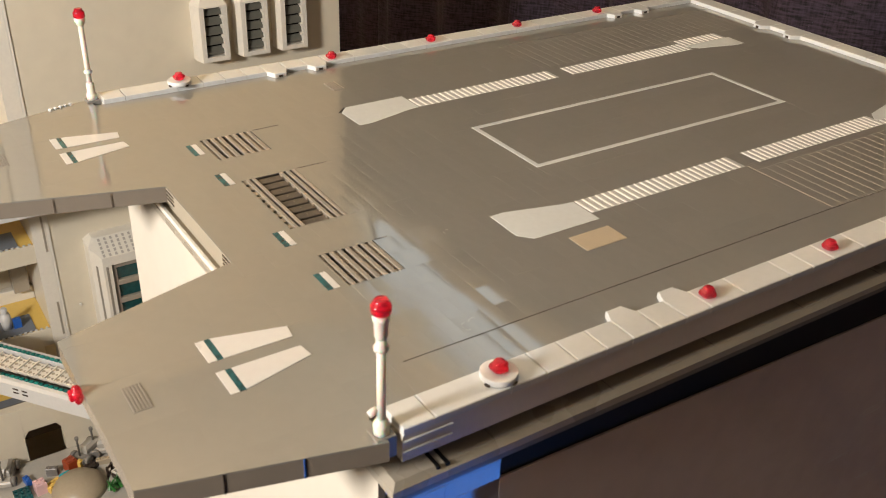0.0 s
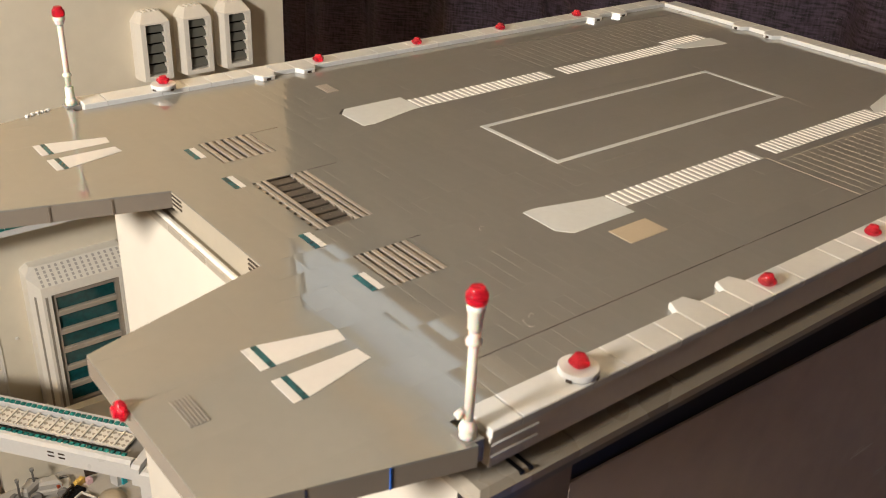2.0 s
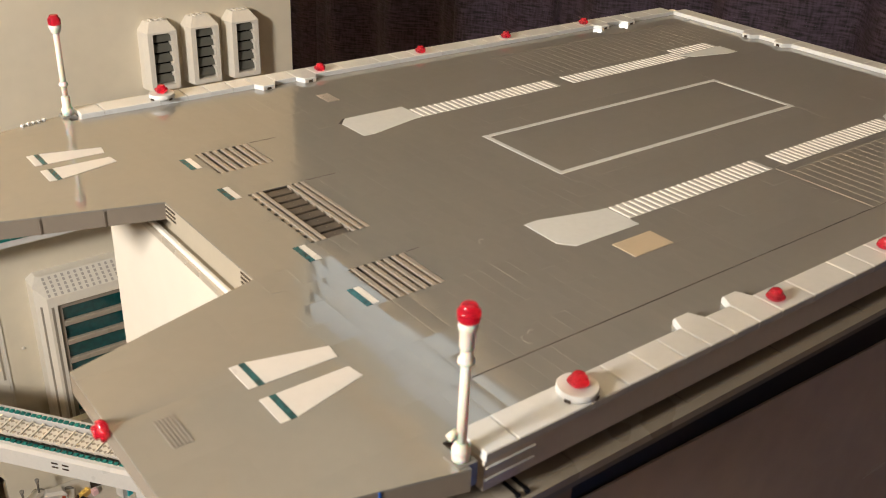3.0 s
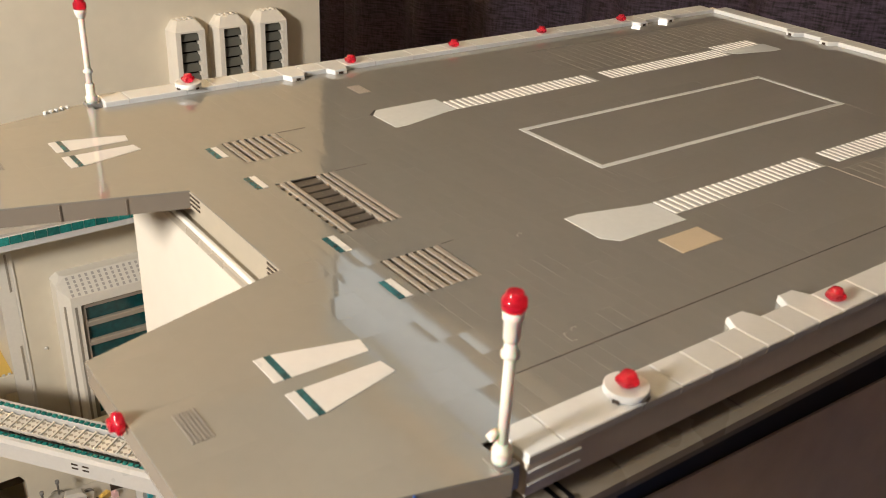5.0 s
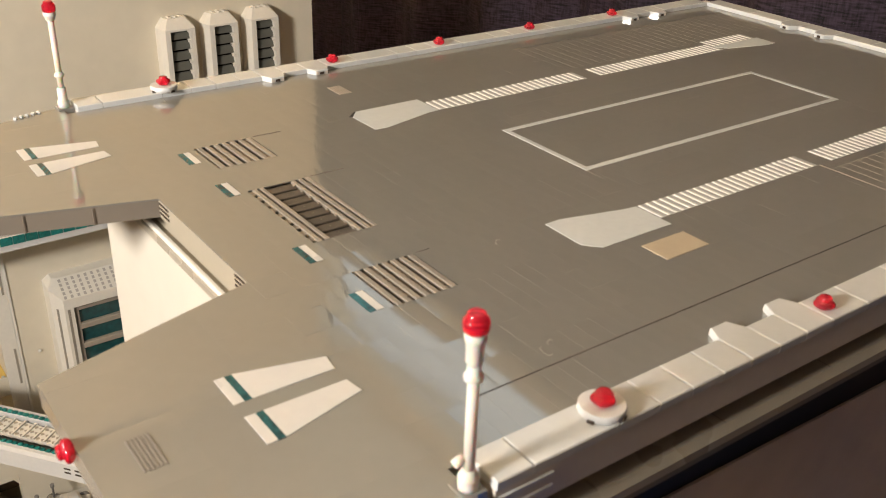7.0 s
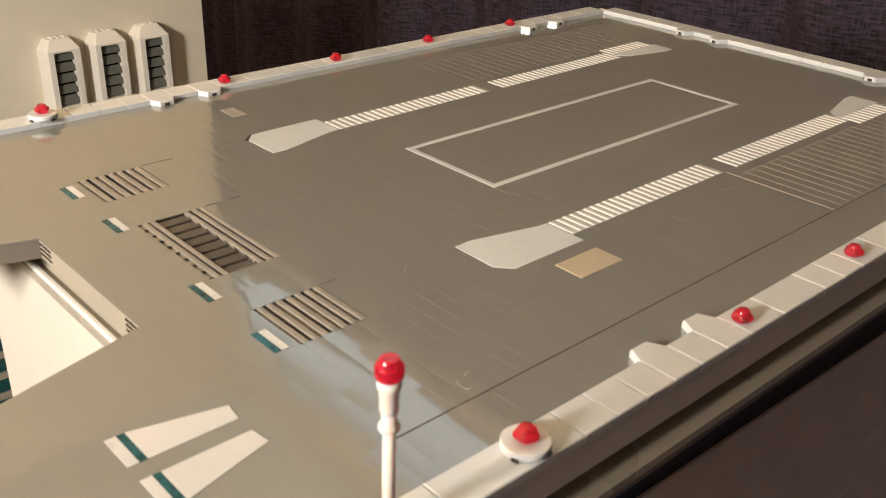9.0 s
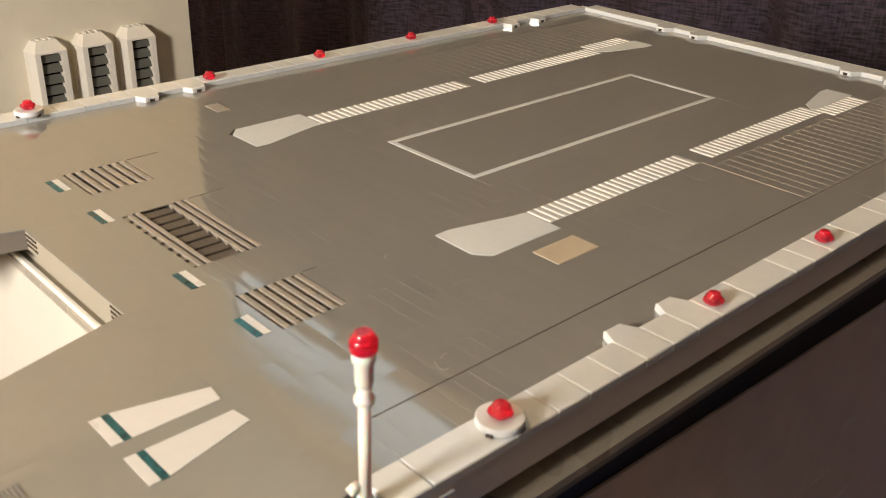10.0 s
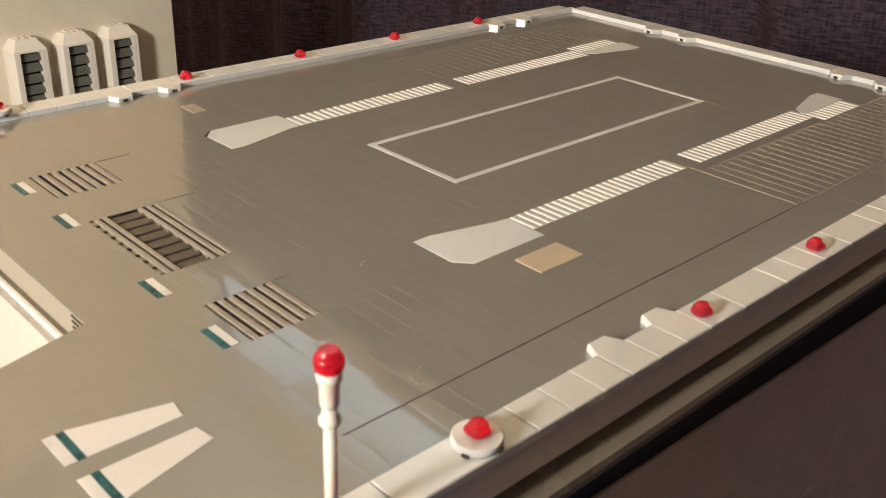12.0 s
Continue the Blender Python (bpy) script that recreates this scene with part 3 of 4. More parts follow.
def end_wall():
    wall = part("edge_wall", block(63.62 * S, 65.55 * S, -15.0 * S, 30.75 * S, -0.0131, -0.0002), WHITE, deck)
    cuts = [-15.0, -11.0, -7.0, -5.0, -3.0, -1.0, 1.0, 5.0, 7.0, 11.0, 15.0, 17.0, 19.0, 21.0, 25.0, 30.75]
    for a, b in zip(cuts, cuts[1:]):
        if a in (-5.0, -1.0, 15.0, 19.0):
            m = (a + b) / 2
            poly = [(65.6, a + 0.02), (65.6, b - 0.02), (63.6, b - 0.02), (62.75, m + 0.50), (62.75, m - 0.50), (63.6, a + 0.02)]
            part("pointed_tile", slab(studs(poly), -0.0002, EDGE, 0.0004), EDGING, wall)
            part("clip_gap", block(62.70 * S, 62.76 * S, (m - 0.20) * S, (m + 0.20) * S, 0.00015, EDGE - 0.0012), BROWN, wall)
            for dy in (-0.32, 0.32):
                part("clip_lug", block(62.68 * S, 62.85 * S, (m + dy - 0.12) * S, (m + dy + 0.12) * S, 0.0001, EDGE - 0.0004, 0.0002), EDGING, wall)
        else:
            part("edge_tile", block(63.6 * S, 65.6 * S, (a + 0.02) * S, (b - 0.02) * S, -0.0002, EDGE, 0.0004), EDGING, wall)


end_wall()

# ---- the body below the deck ----
LY, LZ, LX = -0.1383, -0.0218, -0.0378
body = thing("tower_body", "dark glossy tower body with grey ledge below the deck", "toy model")
part("ledge", slab([(LX, LY), (0.53, LY), (0.53, -0.120), (-0.031, -0.120), (-0.031, 0.2045), (LX, 0.2045)], LZ - 0.0062, LZ, 0.0026), LEDGE, body, "grey ledge of smooth tiles")
for x in (-2.15, -1.60):
    part("ledge_groove", block(x * S, (x + 0.22) * S, LY + 0.001, LY + 0.017, LZ - 0.001, LZ + 0.0003), BLACK, body)
for x in (1.5, 9.5, 17.5, 25.5, 33.5, 41.5, 49.5):
    part("ledge_joint", block(x * S, (x + 0.05) * S, LY + 0.0030, LY + 0.02, LZ - 0.001, LZ + 0.00006), GREY, body)
part("ledge_lip", block(LX + 0.0012, 0.53, LY + 0.0005, LY + 0.006, LZ - 0.0094, LZ - 0.0063), GREY, body)
# solid black strip stands for the deep shade in this slot
part("gap_shade", block(0.0236, 0.53, -0.1250, -0.12, -0.080, LZ - 0.0064), BLACK, body, "black strip for the deep shade above the side panel")
bm = bmesh.new()
near = [bm.verts.new((x, -0.1265, z)) for x, z in ((0.0236, Z0), (0.53, Z0), (0.53, -0.0738), (0.0236, -0.0556))]
back = [bm.verts.new((v.co.x, -0.1252, v.co.z)) for v in near]
for i in range(4):
    bm.faces.new((near[i], near[(i + 1) % 4], back[(i + 1) % 4], back[i]))
bm.faces.new(near)
bm.faces.new(back[::-1])
panel = part("side_panel", bm, GLOSS, body, "smooth dark brown glossy side panel")
rnd = random.Random(9)
for x, z, n in ((0.310, -0.1425, 5), (0.287, -0.1705, 6), (0.330, -0.205, 4)):
    for k in range(n):
        bm = bmesh.new()
        w = rnd.uniform(0.012, 0.026)
        box(bm, 0, w, -0.00008, 0.0, -0.00007, 0.00007)
        bmesh.ops.transform(bm, matrix=pose(x + rnd.uniform(-0.003, 0.006), -0.1265, z + rnd.uniform(-0.003, 0.003), 0, rnd.uniform(-5, 3), 0), verts=bm.verts)
        part("scratch", bm, LIGHT, panel)
# specks of dust near the panel's top
for k in range(26):
    bm = bmesh.new()
    r = rnd.uniform(0.00012, 0.0003)
    u, v = (rnd.gauss(0.294, 0.009), rnd.gauss(-0.074, 0.010)) if k < 20 else (rnd.uniform(0.27, 0.34), rnd.uniform(-0.15, -0.09))
    box(bm, -r, r, -0.0001, 0.0, -r * 0.7, r * 0.7)
    bmesh.ops.transform(bm, matrix=pose(u, -0.1265, min(v, -0.068), 0, rnd.uniform(0, 90), 0), verts=bm.verts)
    part("dust_speck", bm, LIGHT, panel)
for k in range(5):
    for q in range(2):
        a = -0.0345 + 0.0290 * q + (0.0 if k % 2 == 0 else 0.004)
        x0, x1 = max(a, -0.0345) + 0.0001, min(a + 0.0288, 0.0234)
        ob = part("end_brick", block(-(x1 - x0) / 2, (x1 - x0) / 2, -0.0065, 0, -0.0095, 0.0), BRICK, body)
        ob.matrix_basis = pose((x0 + x1) / 2, -0.12, LZ - 0.0048 - 0.0096 * k, 0.7 * math.sin(k * 2.3 + q), 0, 0.9 * math.sin(k * 1.7 + q * 2.1))
part("end_panel", block(-0.0345, 0.0234, -0.1265, -0.12, Z0, LZ - 0.0530), BRICK, body)
part("white_panel", block(-0.0375, -0.0346, -0.1262, 0.2040, Z0, LZ - 0.0048, 0.0006), SHEET, body, "plain white side panel")
part("bay_recess", block(-0.0325, -0.0302, 0.0050, 0.2000, LZ + 0.0001, -0.0098), BAY, body)
part("bay_ledge_strip", block(-0.0376, -0.0352, 0.0050, 0.2000, LZ - 0.0010, LZ + 0.0014, 0.0004), SHELL, body, "narrow white strip on the ledge")
part("bay_ledge_floor", block(-0.0351, -0.0326, 0.0050, 0.2000, LZ - 0.0010, LZ + 0.0003), BAY, body)
part("inner_body", block(-0.0300, 0.52, -0.1195, 0.2035, Z0, -0.0100), LIGHT, body)

# ---- masts and lamps ----


def gem(parent, z):
    """A lamp stud like a five-lobed flower with a round stud on top."""
    bm = bmesh.new()
    rings = []
    n = 40
    for r, h, lobe in ((0.0029, 0.0, 0.0), (0.0034, 0.0004, 0.06), (0.0040, 0.0012, 0.10), (0.0041, 0.0020, 0.11), (0.0038, 0.0028, 0.08), (0.0031, 0.0031, 0.05), (0.0025, 0.0033, 0.0), (0.0025, 0.0044, 0.0), (0.0022, 0.0048, 0.0), (0.0012, 0.0049, 0.0)):
        ring = []
        for i in range(n):
            a = 2 * math.pi * i / n
            q = r * (1 + lobe * (math.cos(5 * a) - 0.35))
            ring.append(bm.verts.new((q * math.cos(a), q * math.sin(a), z + h)))
        rings.append(ring)
    for a, b in zip(rings, rings[1:]):
        for i in range(n):
            bm.faces.new((a[i], a[(i + 1) % n], b[(i + 1) % n], b[i])).smooth = True
    bm.faces.new(rings[0][::-1])
    bm.faces.new(rings[-1])
    return part("lamp_gem", bm, RED, parent, "clear red lamp stud")


def lamp_top(m, z, k):
    """A clear red dome on a mast, k times the usual size."""
    part("lamp_gem", turned([(0.0030 * k, z), (0.0037 * k, z + 0.0006), (0.0039 * k, z + 0.0014), (0.0039 * k, z + 0.0036), (0.0036 * k, z + 0.0043), (0.0029 * k, z + 0.0047), (0.0027 * k, z + 0.0058), (0.0023 * k, z + 0.0062)], 16), RED, m, "clear red lamp")


def signal_mast():
    m = thing("signal_mast", "slim white signal mast with a clear red lamp on top", "mast", group="signal masts")
    part("base_plate", block(-0.0042, 0.0042, -0.0042, 0.0042, -0.0096, 0.0003, 0.0002), GREY, m)
    part("foot", turned([(0.0031, 0.0002), (0.0032, 0.0022), (0.0029, 0.0030), (0.0033, 0.0034), (0.0033, 0.0046), (0.0029, 0.0054), (0.0024, 0.0066), (0.0018, 0.0074)]), IVORY, m)
    part("shaft", turned([(0.0018, 0.007), (0.0017, 0.040)]), IVORY, m)
    part("collar", turned([(0.0019, 0.0380), (0.0028, 0.0386), (0.0029, 0.0400), (0.0021, 0.0408), (0.0020, 0.0436)]), IVORY, m)
    part("cup", turned([(0.0020, 0.0436), (0.0025, 0.0446), (0.0026, 0.0506), (0.0031, 0.0513), (0.0033, 0.0536), (0.0027, 0.0541)]), IVORY, m)
    bm = turned([(0.0014, -0.0018), (0.0016, 0.0), (0.0014, 0.0018)], 12)
    bmesh.ops.transform(bm, matrix=pose(-0.0030, 0.0012, 0.0105, 0, 70, 0), verts=bm.verts)
    part("peg", bm, IVORY, m)
    lamp_top(m, 0.0539, 1.0)
    return m


signal_mast().location = (-4.75 * S, -16.25 * S, 0)


def far_signal_mast():
    m = thing("signal_mast", "slim white signal mast with a low collar and red lamp", "mast", group="signal masts")
    part("base_plate", block(-0.0042, 0.0042, -0.0042, 0.0042, -0.0096, 0.0012, 0.0002), GREY, m)
    part("foot", turned([(0.0033, 0.0012), (0.0034, 0.0048), (0.0030, 0.0052), (0.0026, 0.0058), (0.0026, 0.0122), (0.0019, 0.0130)]), IVORY, m)
    part("shaft", turned([(0.0017, 0.0126), (0.0017, 0.0520)]), IVORY, m)
    part("collar", turned([(0.0018, 0.0188), (0.0027, 0.0194), (0.0028, 0.0206), (0.0020, 0.0214), (0.0018, 0.0220)]), IVORY, m)
    part("cup", turned([(0.0018, 0.0512), (0.0027, 0.0522), (0.0028, 0.0534), (0.0034, 0.0540), (0.0035, 0.0560), (0.0028, 0.0565)]), IVORY, m)
    lamp_top(m, 0.0561, 0.95)
    return m


far_signal_mast().location = (-4.6 * S, 32.45 * S, 0)


def edge_lamp(on_disc):
    m = thing("edge_lamp", "clear red lamp on a white round disc on the deck edge" if on_disc else "clear red lamp stud on the white deck edge", "lamp", group="edge lamps")
    if on_disc:
        bm = turned([(0.0074, 0.0), (0.0080, 0.0008), (0.0080, 0.0030), (0.0077, 0.0033)], 32)
        part("disc", bm, WHITE, m)
        for a in (200, 290):
            bm = block(-0.0012, 0.0012, -0.0005, 0.0005, 0, 0.0012)
            bmesh.ops.transform(bm, matrix=pose(0.0079 * math.cos(radians(a)), 0.0079 * math.sin(radians(a)), 0.0, 0, 0, a + 90), verts=bm.verts)
            part("notch", bm, BROWN, m)
        gem(m, 0.0034)
    else:
        gem(m, 0.0)
    return m


lamp = edge_lamp(False)
lamp.location = (17.15 * S, -16.0 * S, EDGE)
for x in (28.15, 39.2, 50.2):
    copy_thing(lamp, pose(x * S, -16.0 * S, EDGE))
for x in (17.35, 28.4, 39.1, 50.1):
    copy_thing(lamp, pose(x * S, 31.75 * S, EDGE))
disc_lamp = edge_lamp(True)
disc_lamp.location = (2.2 * S, -16.0 * S, EDGE)
copy_thing(disc_lamp, pose(2.7 * S, 31.8 * S, EDGE))
tip = copy_thing(lamp, pose(-15.85 * S, -6.0 * S, -0.0005, 0, -90, 0))
tip["label"] = "clear red lamp stud on the side of the grey wing"
tip2 = copy_thing(lamp, pose(-15.85 * S, (2 * MID + 6.0) * S, -0.004, 0, -90, 0))
tip2["label"] = "clear red lamp stud on the side of the grey wing"

# ---- the tower behind ----
WY, TOWER_TOP = 1.0, 0.80
tower = thing("background_tower", "tall sand-grey toy-brick tower wall with white louvred vents", "toy building")
part("wall", block(0.034, 0.530, WY, WY + 0.12, Z0, 0.12, 0.001), SAND, tower)
part("upper_wall", block(0.034, 0.530, WY, WY + 0.12, 0.1203, TOWER_TOP, 0.001), UPPER, tower, "upper tower wall, unseen, coloured as if in warm light")
part("side_wall", block(0.0300, 0.0337, WY - 0.002, WY + 0.30, Z0, TOWER_TOP, 0.0008), PALE, tower)
part("pilaster", block(0.0085, 0.0298, WY - 0.0015, WY + 0.10, Z0, TOWER_TOP, 0.001), SHELL, tower, "pale upright strip at the tower wall's end")
for z in (-0.625, -0.475, -0.325):
    part("pilaster_slot", block(0.0235, 0.0265, WY - 0.0022, WY - 0.0014, z - 0.03, z + 0.03), LEDGE, tower)


def wall_vent(x0, x1, z0, z1, deep):
    """A white louvred box on the tower wall, with sloped shoulders, studs on top and five slats."""
    v = thing("wall_vent", "white plastic wall vent with grey louvres and studs on top", "vent", at=((x0 + x1) / 2, WY, z0), group="wall vents")
    w, h = (x1 - x0) / 2, z1 - z0
    fw = 0.84 * w
    bm = bmesh.new()
    ring = [(-w, -0.45 * deep), (-fw, -deep), (fw, -deep), (w, -0.45 * deep), (w, 0), (-w, 0)]
    tops = [(-0.62 * w, -0.30 * deep), (-0.50 * w, -0.55 * deep), (0.50 * w, -0.55 * deep), (0.62 * w, -0.30 * deep), (0.62 * w, 0), (-0.62 * w, 0)]
    bot = [bm.verts.new((x, y, 0)) for x, y in ring]
    mid = [bm.verts.new((x, y, h - 0.013)) for x, y in ring]
    top = [bm.verts.new((x, y, h)) for x, y in tops]
    for a, b in ((bot, mid), (mid, top)):
        for i in range(6):
            if not (a is bot and i == 1):
                bm.faces.new((a[i], a[(i + 1) % 6], b[(i + 1) % 6], b[i]))
    bm.faces.new(top)
    bm.faces.new(bot[::-1])
    wx, wz1 = 0.665 * fw, h - 0.0155
    wz0 = 0.07 * h
    win = [(-wx, wz0), (wx, wz0), (wx, wz1), (-wx, wz1)]
    f1 = [bm.verts.new((x, -deep, z)) for x, z in win]
    f2 = [bm.verts.new((x, -deep * 0.45, z)) for x, z in win]
    outer = [bot[1], bot[2], mid[2], mid[1]]
    for i in range(4):
        j = (i + 1) % 4
        bm.faces.new((outer[i], outer[j], f1[j], f1[i]))
        bm.faces.new((f1[i], f1[j], f2[j], f2[i]))
    bm.faces.new(f2)
    part("housing", bm, SHELL, v)
    part("backing", block(-wx * 0.99, wx * 0.99, -deep * 0.47, -deep * 0.455, wz0 + 0.0002, wz1 - 0.0002), BLACK, v)
    n = 5
    hh = (wz1 - wz0) / n
    for i in range(n):
        bm = bmesh.new()
        box(bm, -wx * 0.985, wx * 0.985, -0.0014, 0.0014, -0.41 * hh, 0.41 * hh, 0.0006)
        bmesh.ops.transform(bm, matrix=pose(0, -deep * 0.72, wz0 + (i + 0.55) * hh, -16, 0, 0), verts=bm.verts)
        part("louvre", bm, SHADE, v)
        bm = block(-0.0016, 0.0016, -deep * 0.99, -deep * 0.80, -0.16 * hh, 0.16 * hh, 0.0006)
        bmesh.ops.transform(bm, matrix=pose(wx - 0.0010, 0, wz0 + (i + 0.98) * hh, 0, 0, 0), verts=bm.verts)
        part("louvre_peg", bm, SHELL, v)
    for i in range(3):
        for j in range(2):
            part("stud", turned([(0.0024, h - 0.0004), (0.0024, h + 0.0016), (0.0020, h + 0.0018)], 12), SHELL, v).location = ((i - 1) * 0.0080, -0.0042 - j * 0.0070, 0)
    return v


for x in (0.2840, 0.3485, 0.4125):
    wall_vent(x, x + 0.0510, -0.2440, -0.1475, 0.028)


def louvre_unit():
    """A large white unit with a perforated sloping top, side slots and eight teal panes between bars."""
    x0, x1, z0, z1, fy = 0.0, 0.145, -0.0660, 0.253, -0.050
    u = thing("louvre_unit", "large white wall unit with teal panes and a perforated top", "wall unit", at=(0.0785, WY, -0.744))
    # body: side profile swept in x, with a chamfered left edge
    bm = bmesh.new()
    ring = [(0.0, 0.0), (0.0, -0.030), (0.013, fy), (x1, fy), (x1, 0.0)]
    bot = [bm.verts.new((x, y, z0)) for x, y in ring]
    mid = [bm.verts.new((x, y, z)) for (x, y), z in zip(ring, (0.246, 0.244, 0.231, 0.231, 0.246))]
    top = [bm.verts.new((x, y, z1)) for x, y in ((0.010, 0.0), (0.010, -0.016), (0.017, -0.020), (x1, -0.020), (x1, 0.0))]
    for a, b in ((bot, mid), (mid, top)):
        for i in range(5):
            if not (a is bot and i == 2):
                bm.faces.new((a[i], a[(i + 1) % 5], b[(i + 1) % 5], b[i]))
    bm.faces.new(top)
    bm.faces.new(bot[::-1])
    win = [(0.026, -0.054), (0.128, -0.054), (0.128, 0.216), (0.026, 0.216)]
    f1 = [bm.verts.new((x, fy, z)) for x, z in win]
    f2 = [bm.verts.new((x, fy + 0.014, z)) for x, z in win]
    outer = [bot[2], bot[3], mid[3], mid[2]]
    for i in range(4):
        j = (i + 1) % 4
        bm.faces.new((outer[i], outer[j], f1[j], f1[i]))
        bm.faces.new((f1[i], f1[j], f2[j], f2[i]))
    bm.faces.new(f2)
    part("housing", bm, SHELL, u)
    part("inner_frame", block(0.0263, 0.0330, fy + 0.004, fy + 0.0138, -0.0538, 0.2158), SLAT, u)
    part("inner_frame", block(0.1210, 0.1277, fy + 0.004, fy + 0.0138, -0.0538, 0.2158), SLAT, u)
    part("inner_frame", block(0.0331, 0.1209, fy + 0.004, fy + 0.0138, 0.2080, 0.2158), SLAT, u)
    for i in range(8):
        z = -0.0531 + i * 0.0328
        cut = 0.006 if i == 7 else 0.0005
        pane = [(0.0335, z + 0.009), (0.1205, z + 0.009), (0.1205, z + 0.0325 - cut), (0.1205 - cut, z + 0.0325), (0.0335 + cut, z + 0.0325), (0.0335, z + 0.0325 - cut)]
        bm = bmesh.new()
        a = [bm.verts.new((x, fy + 0.0085, zz)) for x, zz in pane]
        b = [bm.verts.new((x, fy + 0.0110, zz)) for x, zz in pane]
        for q in range(6):
            bm.faces.new((a[q], a[(q + 1) % 6], b[(q + 1) % 6], b[q]))
        bm.faces.new(a)
        bm.faces.new(b[::-1])
        part("pane", bm, PANE, u, "dark clear teal pane")
        part("bar", block(0.0332, 0.1208, fy + 0.0025, fy + 0.0135, z + 0.0005, z + 0.0085, 0.001), LEDGE, u)
    # slots in the chamfer and the front
    for x, y, t in ((0.0062, -0.040, 58), (0.0190, fy, 0)):
        bm = block(-0.0018, 0.0018, -0.0004, 0.0006, -0.050, 0.215)
        bmesh.ops.transform(bm, matrix=pose(x, y, 0, 0, 0, -t), verts=bm.verts)
        part("slot", bm, SLAT, u)
    # slots through the sloping top
    for i in range(14):
        for j in range(5):
            f = (j + 0.55) / 5.3
            part("top_slot", block(-0.0018, 0.0018, -0.0024, 0.0024, -0.0004, 0.0003), LIGHT, u).matrix_basis = pose(0.018 + i * 0.0092, fy + 0.030 * f, 0.231 + 0.022 * f, 36.3, 0, 0)
    return u


louvre_unit()
bm = turned([(0.0025, 0), (0.0025, 0.002), (0.0018, 0.0026)], 12)
bmesh.ops.transform(bm, matrix=pose(0.0583, WY, -0.611, 90, 0, 0), verts=bm.verts)
part("wall_stud", bm, PALE, tower)

lay_deck()
marking("seam_strip", [(-1.0, -12.015), (63.5, -12.015), (63.5, -11.975), (-1.0, -11.975)], BROWN, 0.00022, 0.0)
for x0, x1, y in ((4.4, 6.6, 20.2), (4.4, 6.8, 12.12), (4.1, 5.0, 0.06)):
    marking("seam_strip", [(x0, y - 0.012), (x1, y - 0.012), (x1, y + 0.012), (x0, y + 0.012)], BROWN, 0.00016, 0.0)
marking("seam_edge", [(33.98, -11.9), (34.03, -11.9), (34.03, -4.2), (33.98, -4.2)], SLAT, 0.0002, 0.0)
marking("pad_gap", [(12.05, 20.2), (12.30, 19.95), (13.15, 20.85), (12.95, 21.0)], BLACK, 0.0001, 0.0)

# ---- beside the tower: storeys, walkway, conveyor bridge, yard ----
storeys = thing("storey_rooms", "open toy-brick storeys with yellow floors beside the tower", "toy building")
for z in (-0.79, -0.64, -0.49, -0.34):
    part("storey_floor", block(-0.40, 0.0083, WY + 0.004, 1.30, z - 0.006, z - 0.0005, 0.0005), YELLOW, storeys)
    part("storey_rug", block(-0.36, -0.012, WY + 0.006, 1.058, z - 0.003, z + 0.0012, 0.0003), SLATE, storeys)
    part("storey_front", block(-0.40, 0.0083, WY, WY + 0.0035, z - 0.030, z + 0.0005, 0.0005), SAND, storeys)
    for k in range(44):
        part("front_stud", turned([(0.0022, 0), (0.0022, 0.0016), (0.0019, 0.0018)], 8), WHITE, storeys).location = (0.003 - k * 0.008, WY + 0.0035, z + 0.0004)
part("storey_back", block(-0.40, 0.0083, 1.12, 1.15, Z0, TOWER_TOP), SAND, storeys)
part("storey_step", block(-0.40, 0.0083, 1.105, 1.119, -0.64, -0.617, 0.001), PALE, storeys)
for x in (-0.022, -0.11, -0.20):
    part("storey_pillar", block(x, x + 0.024, 1.090, 1.118, -0.616, -0.497, 0.001), LEDGE, storeys)

figure = turned([(0.006, 0), (0.0075, 0.010), (0.0085, 0.016), (0.0075, 0.027), (0.004, 0.028), (0.0052, 0.031), (0.0052, 0.037), (0.0036, 0.039)], 12)
solo("toy_figure", figure, WHITE, "small white toy figure standing on the rug", "toy").location = (-0.050, 1.03, -0.6388)
solo("blue_toy_brick", block(-0.006, 0.006, -0.004, 0.004, 0, 0.016, 0.0006), BLUE, "small blue toy brick on the rug", "toy brick").location = (-0.035, 1.028, -0.6388)

walkway = thing("wall_walkway", "white walkway with a teal band along the tower wall", "toy walkway")
part("beam", block(-0.25, 0.245, 0.925, WY - 0.0045, -0.406, -0.3865, 0.001), WHITE, walkway)
for k in range(31):
    a = -0.25 + k * 0.016
    part("teal_brick", block(a + 0.0004, a + 0.0156, 0.9235, 0.9248, -0.3965, -0.3855, 0.0003), AQUA, walkway)
part("deck_plate", block(-0.25, 0.245, 0.930, WY - 0.005, -0.3863, -0.383), LIGHT, walkway)
for k in range(3):
    bm = block(-0.03, 0.03, -0.010, 0.010, 0, 0.007, 0.002)
    ob = solo("toy_glider", bm, (WHITE, LIGHT, WHITE)[k], "small white toy glider parked on the walkway", "toy")
    ob.matrix_world = pose(-0.04 + 0.055 * k, 0.955, -0.383, 0, 4, 12 - 9 * k)

# conveyor bridge: u runs along it, n across it, away from the deck
bridge = thing("conveyor_bridge", "white toy conveyor bridge with teal studs and a ribbed track", "toy conveyor", at=(-0.038, 0.76, -0.58))
bridge.rotation_euler = (0, 0, math.atan2(-0.79, 0.61))


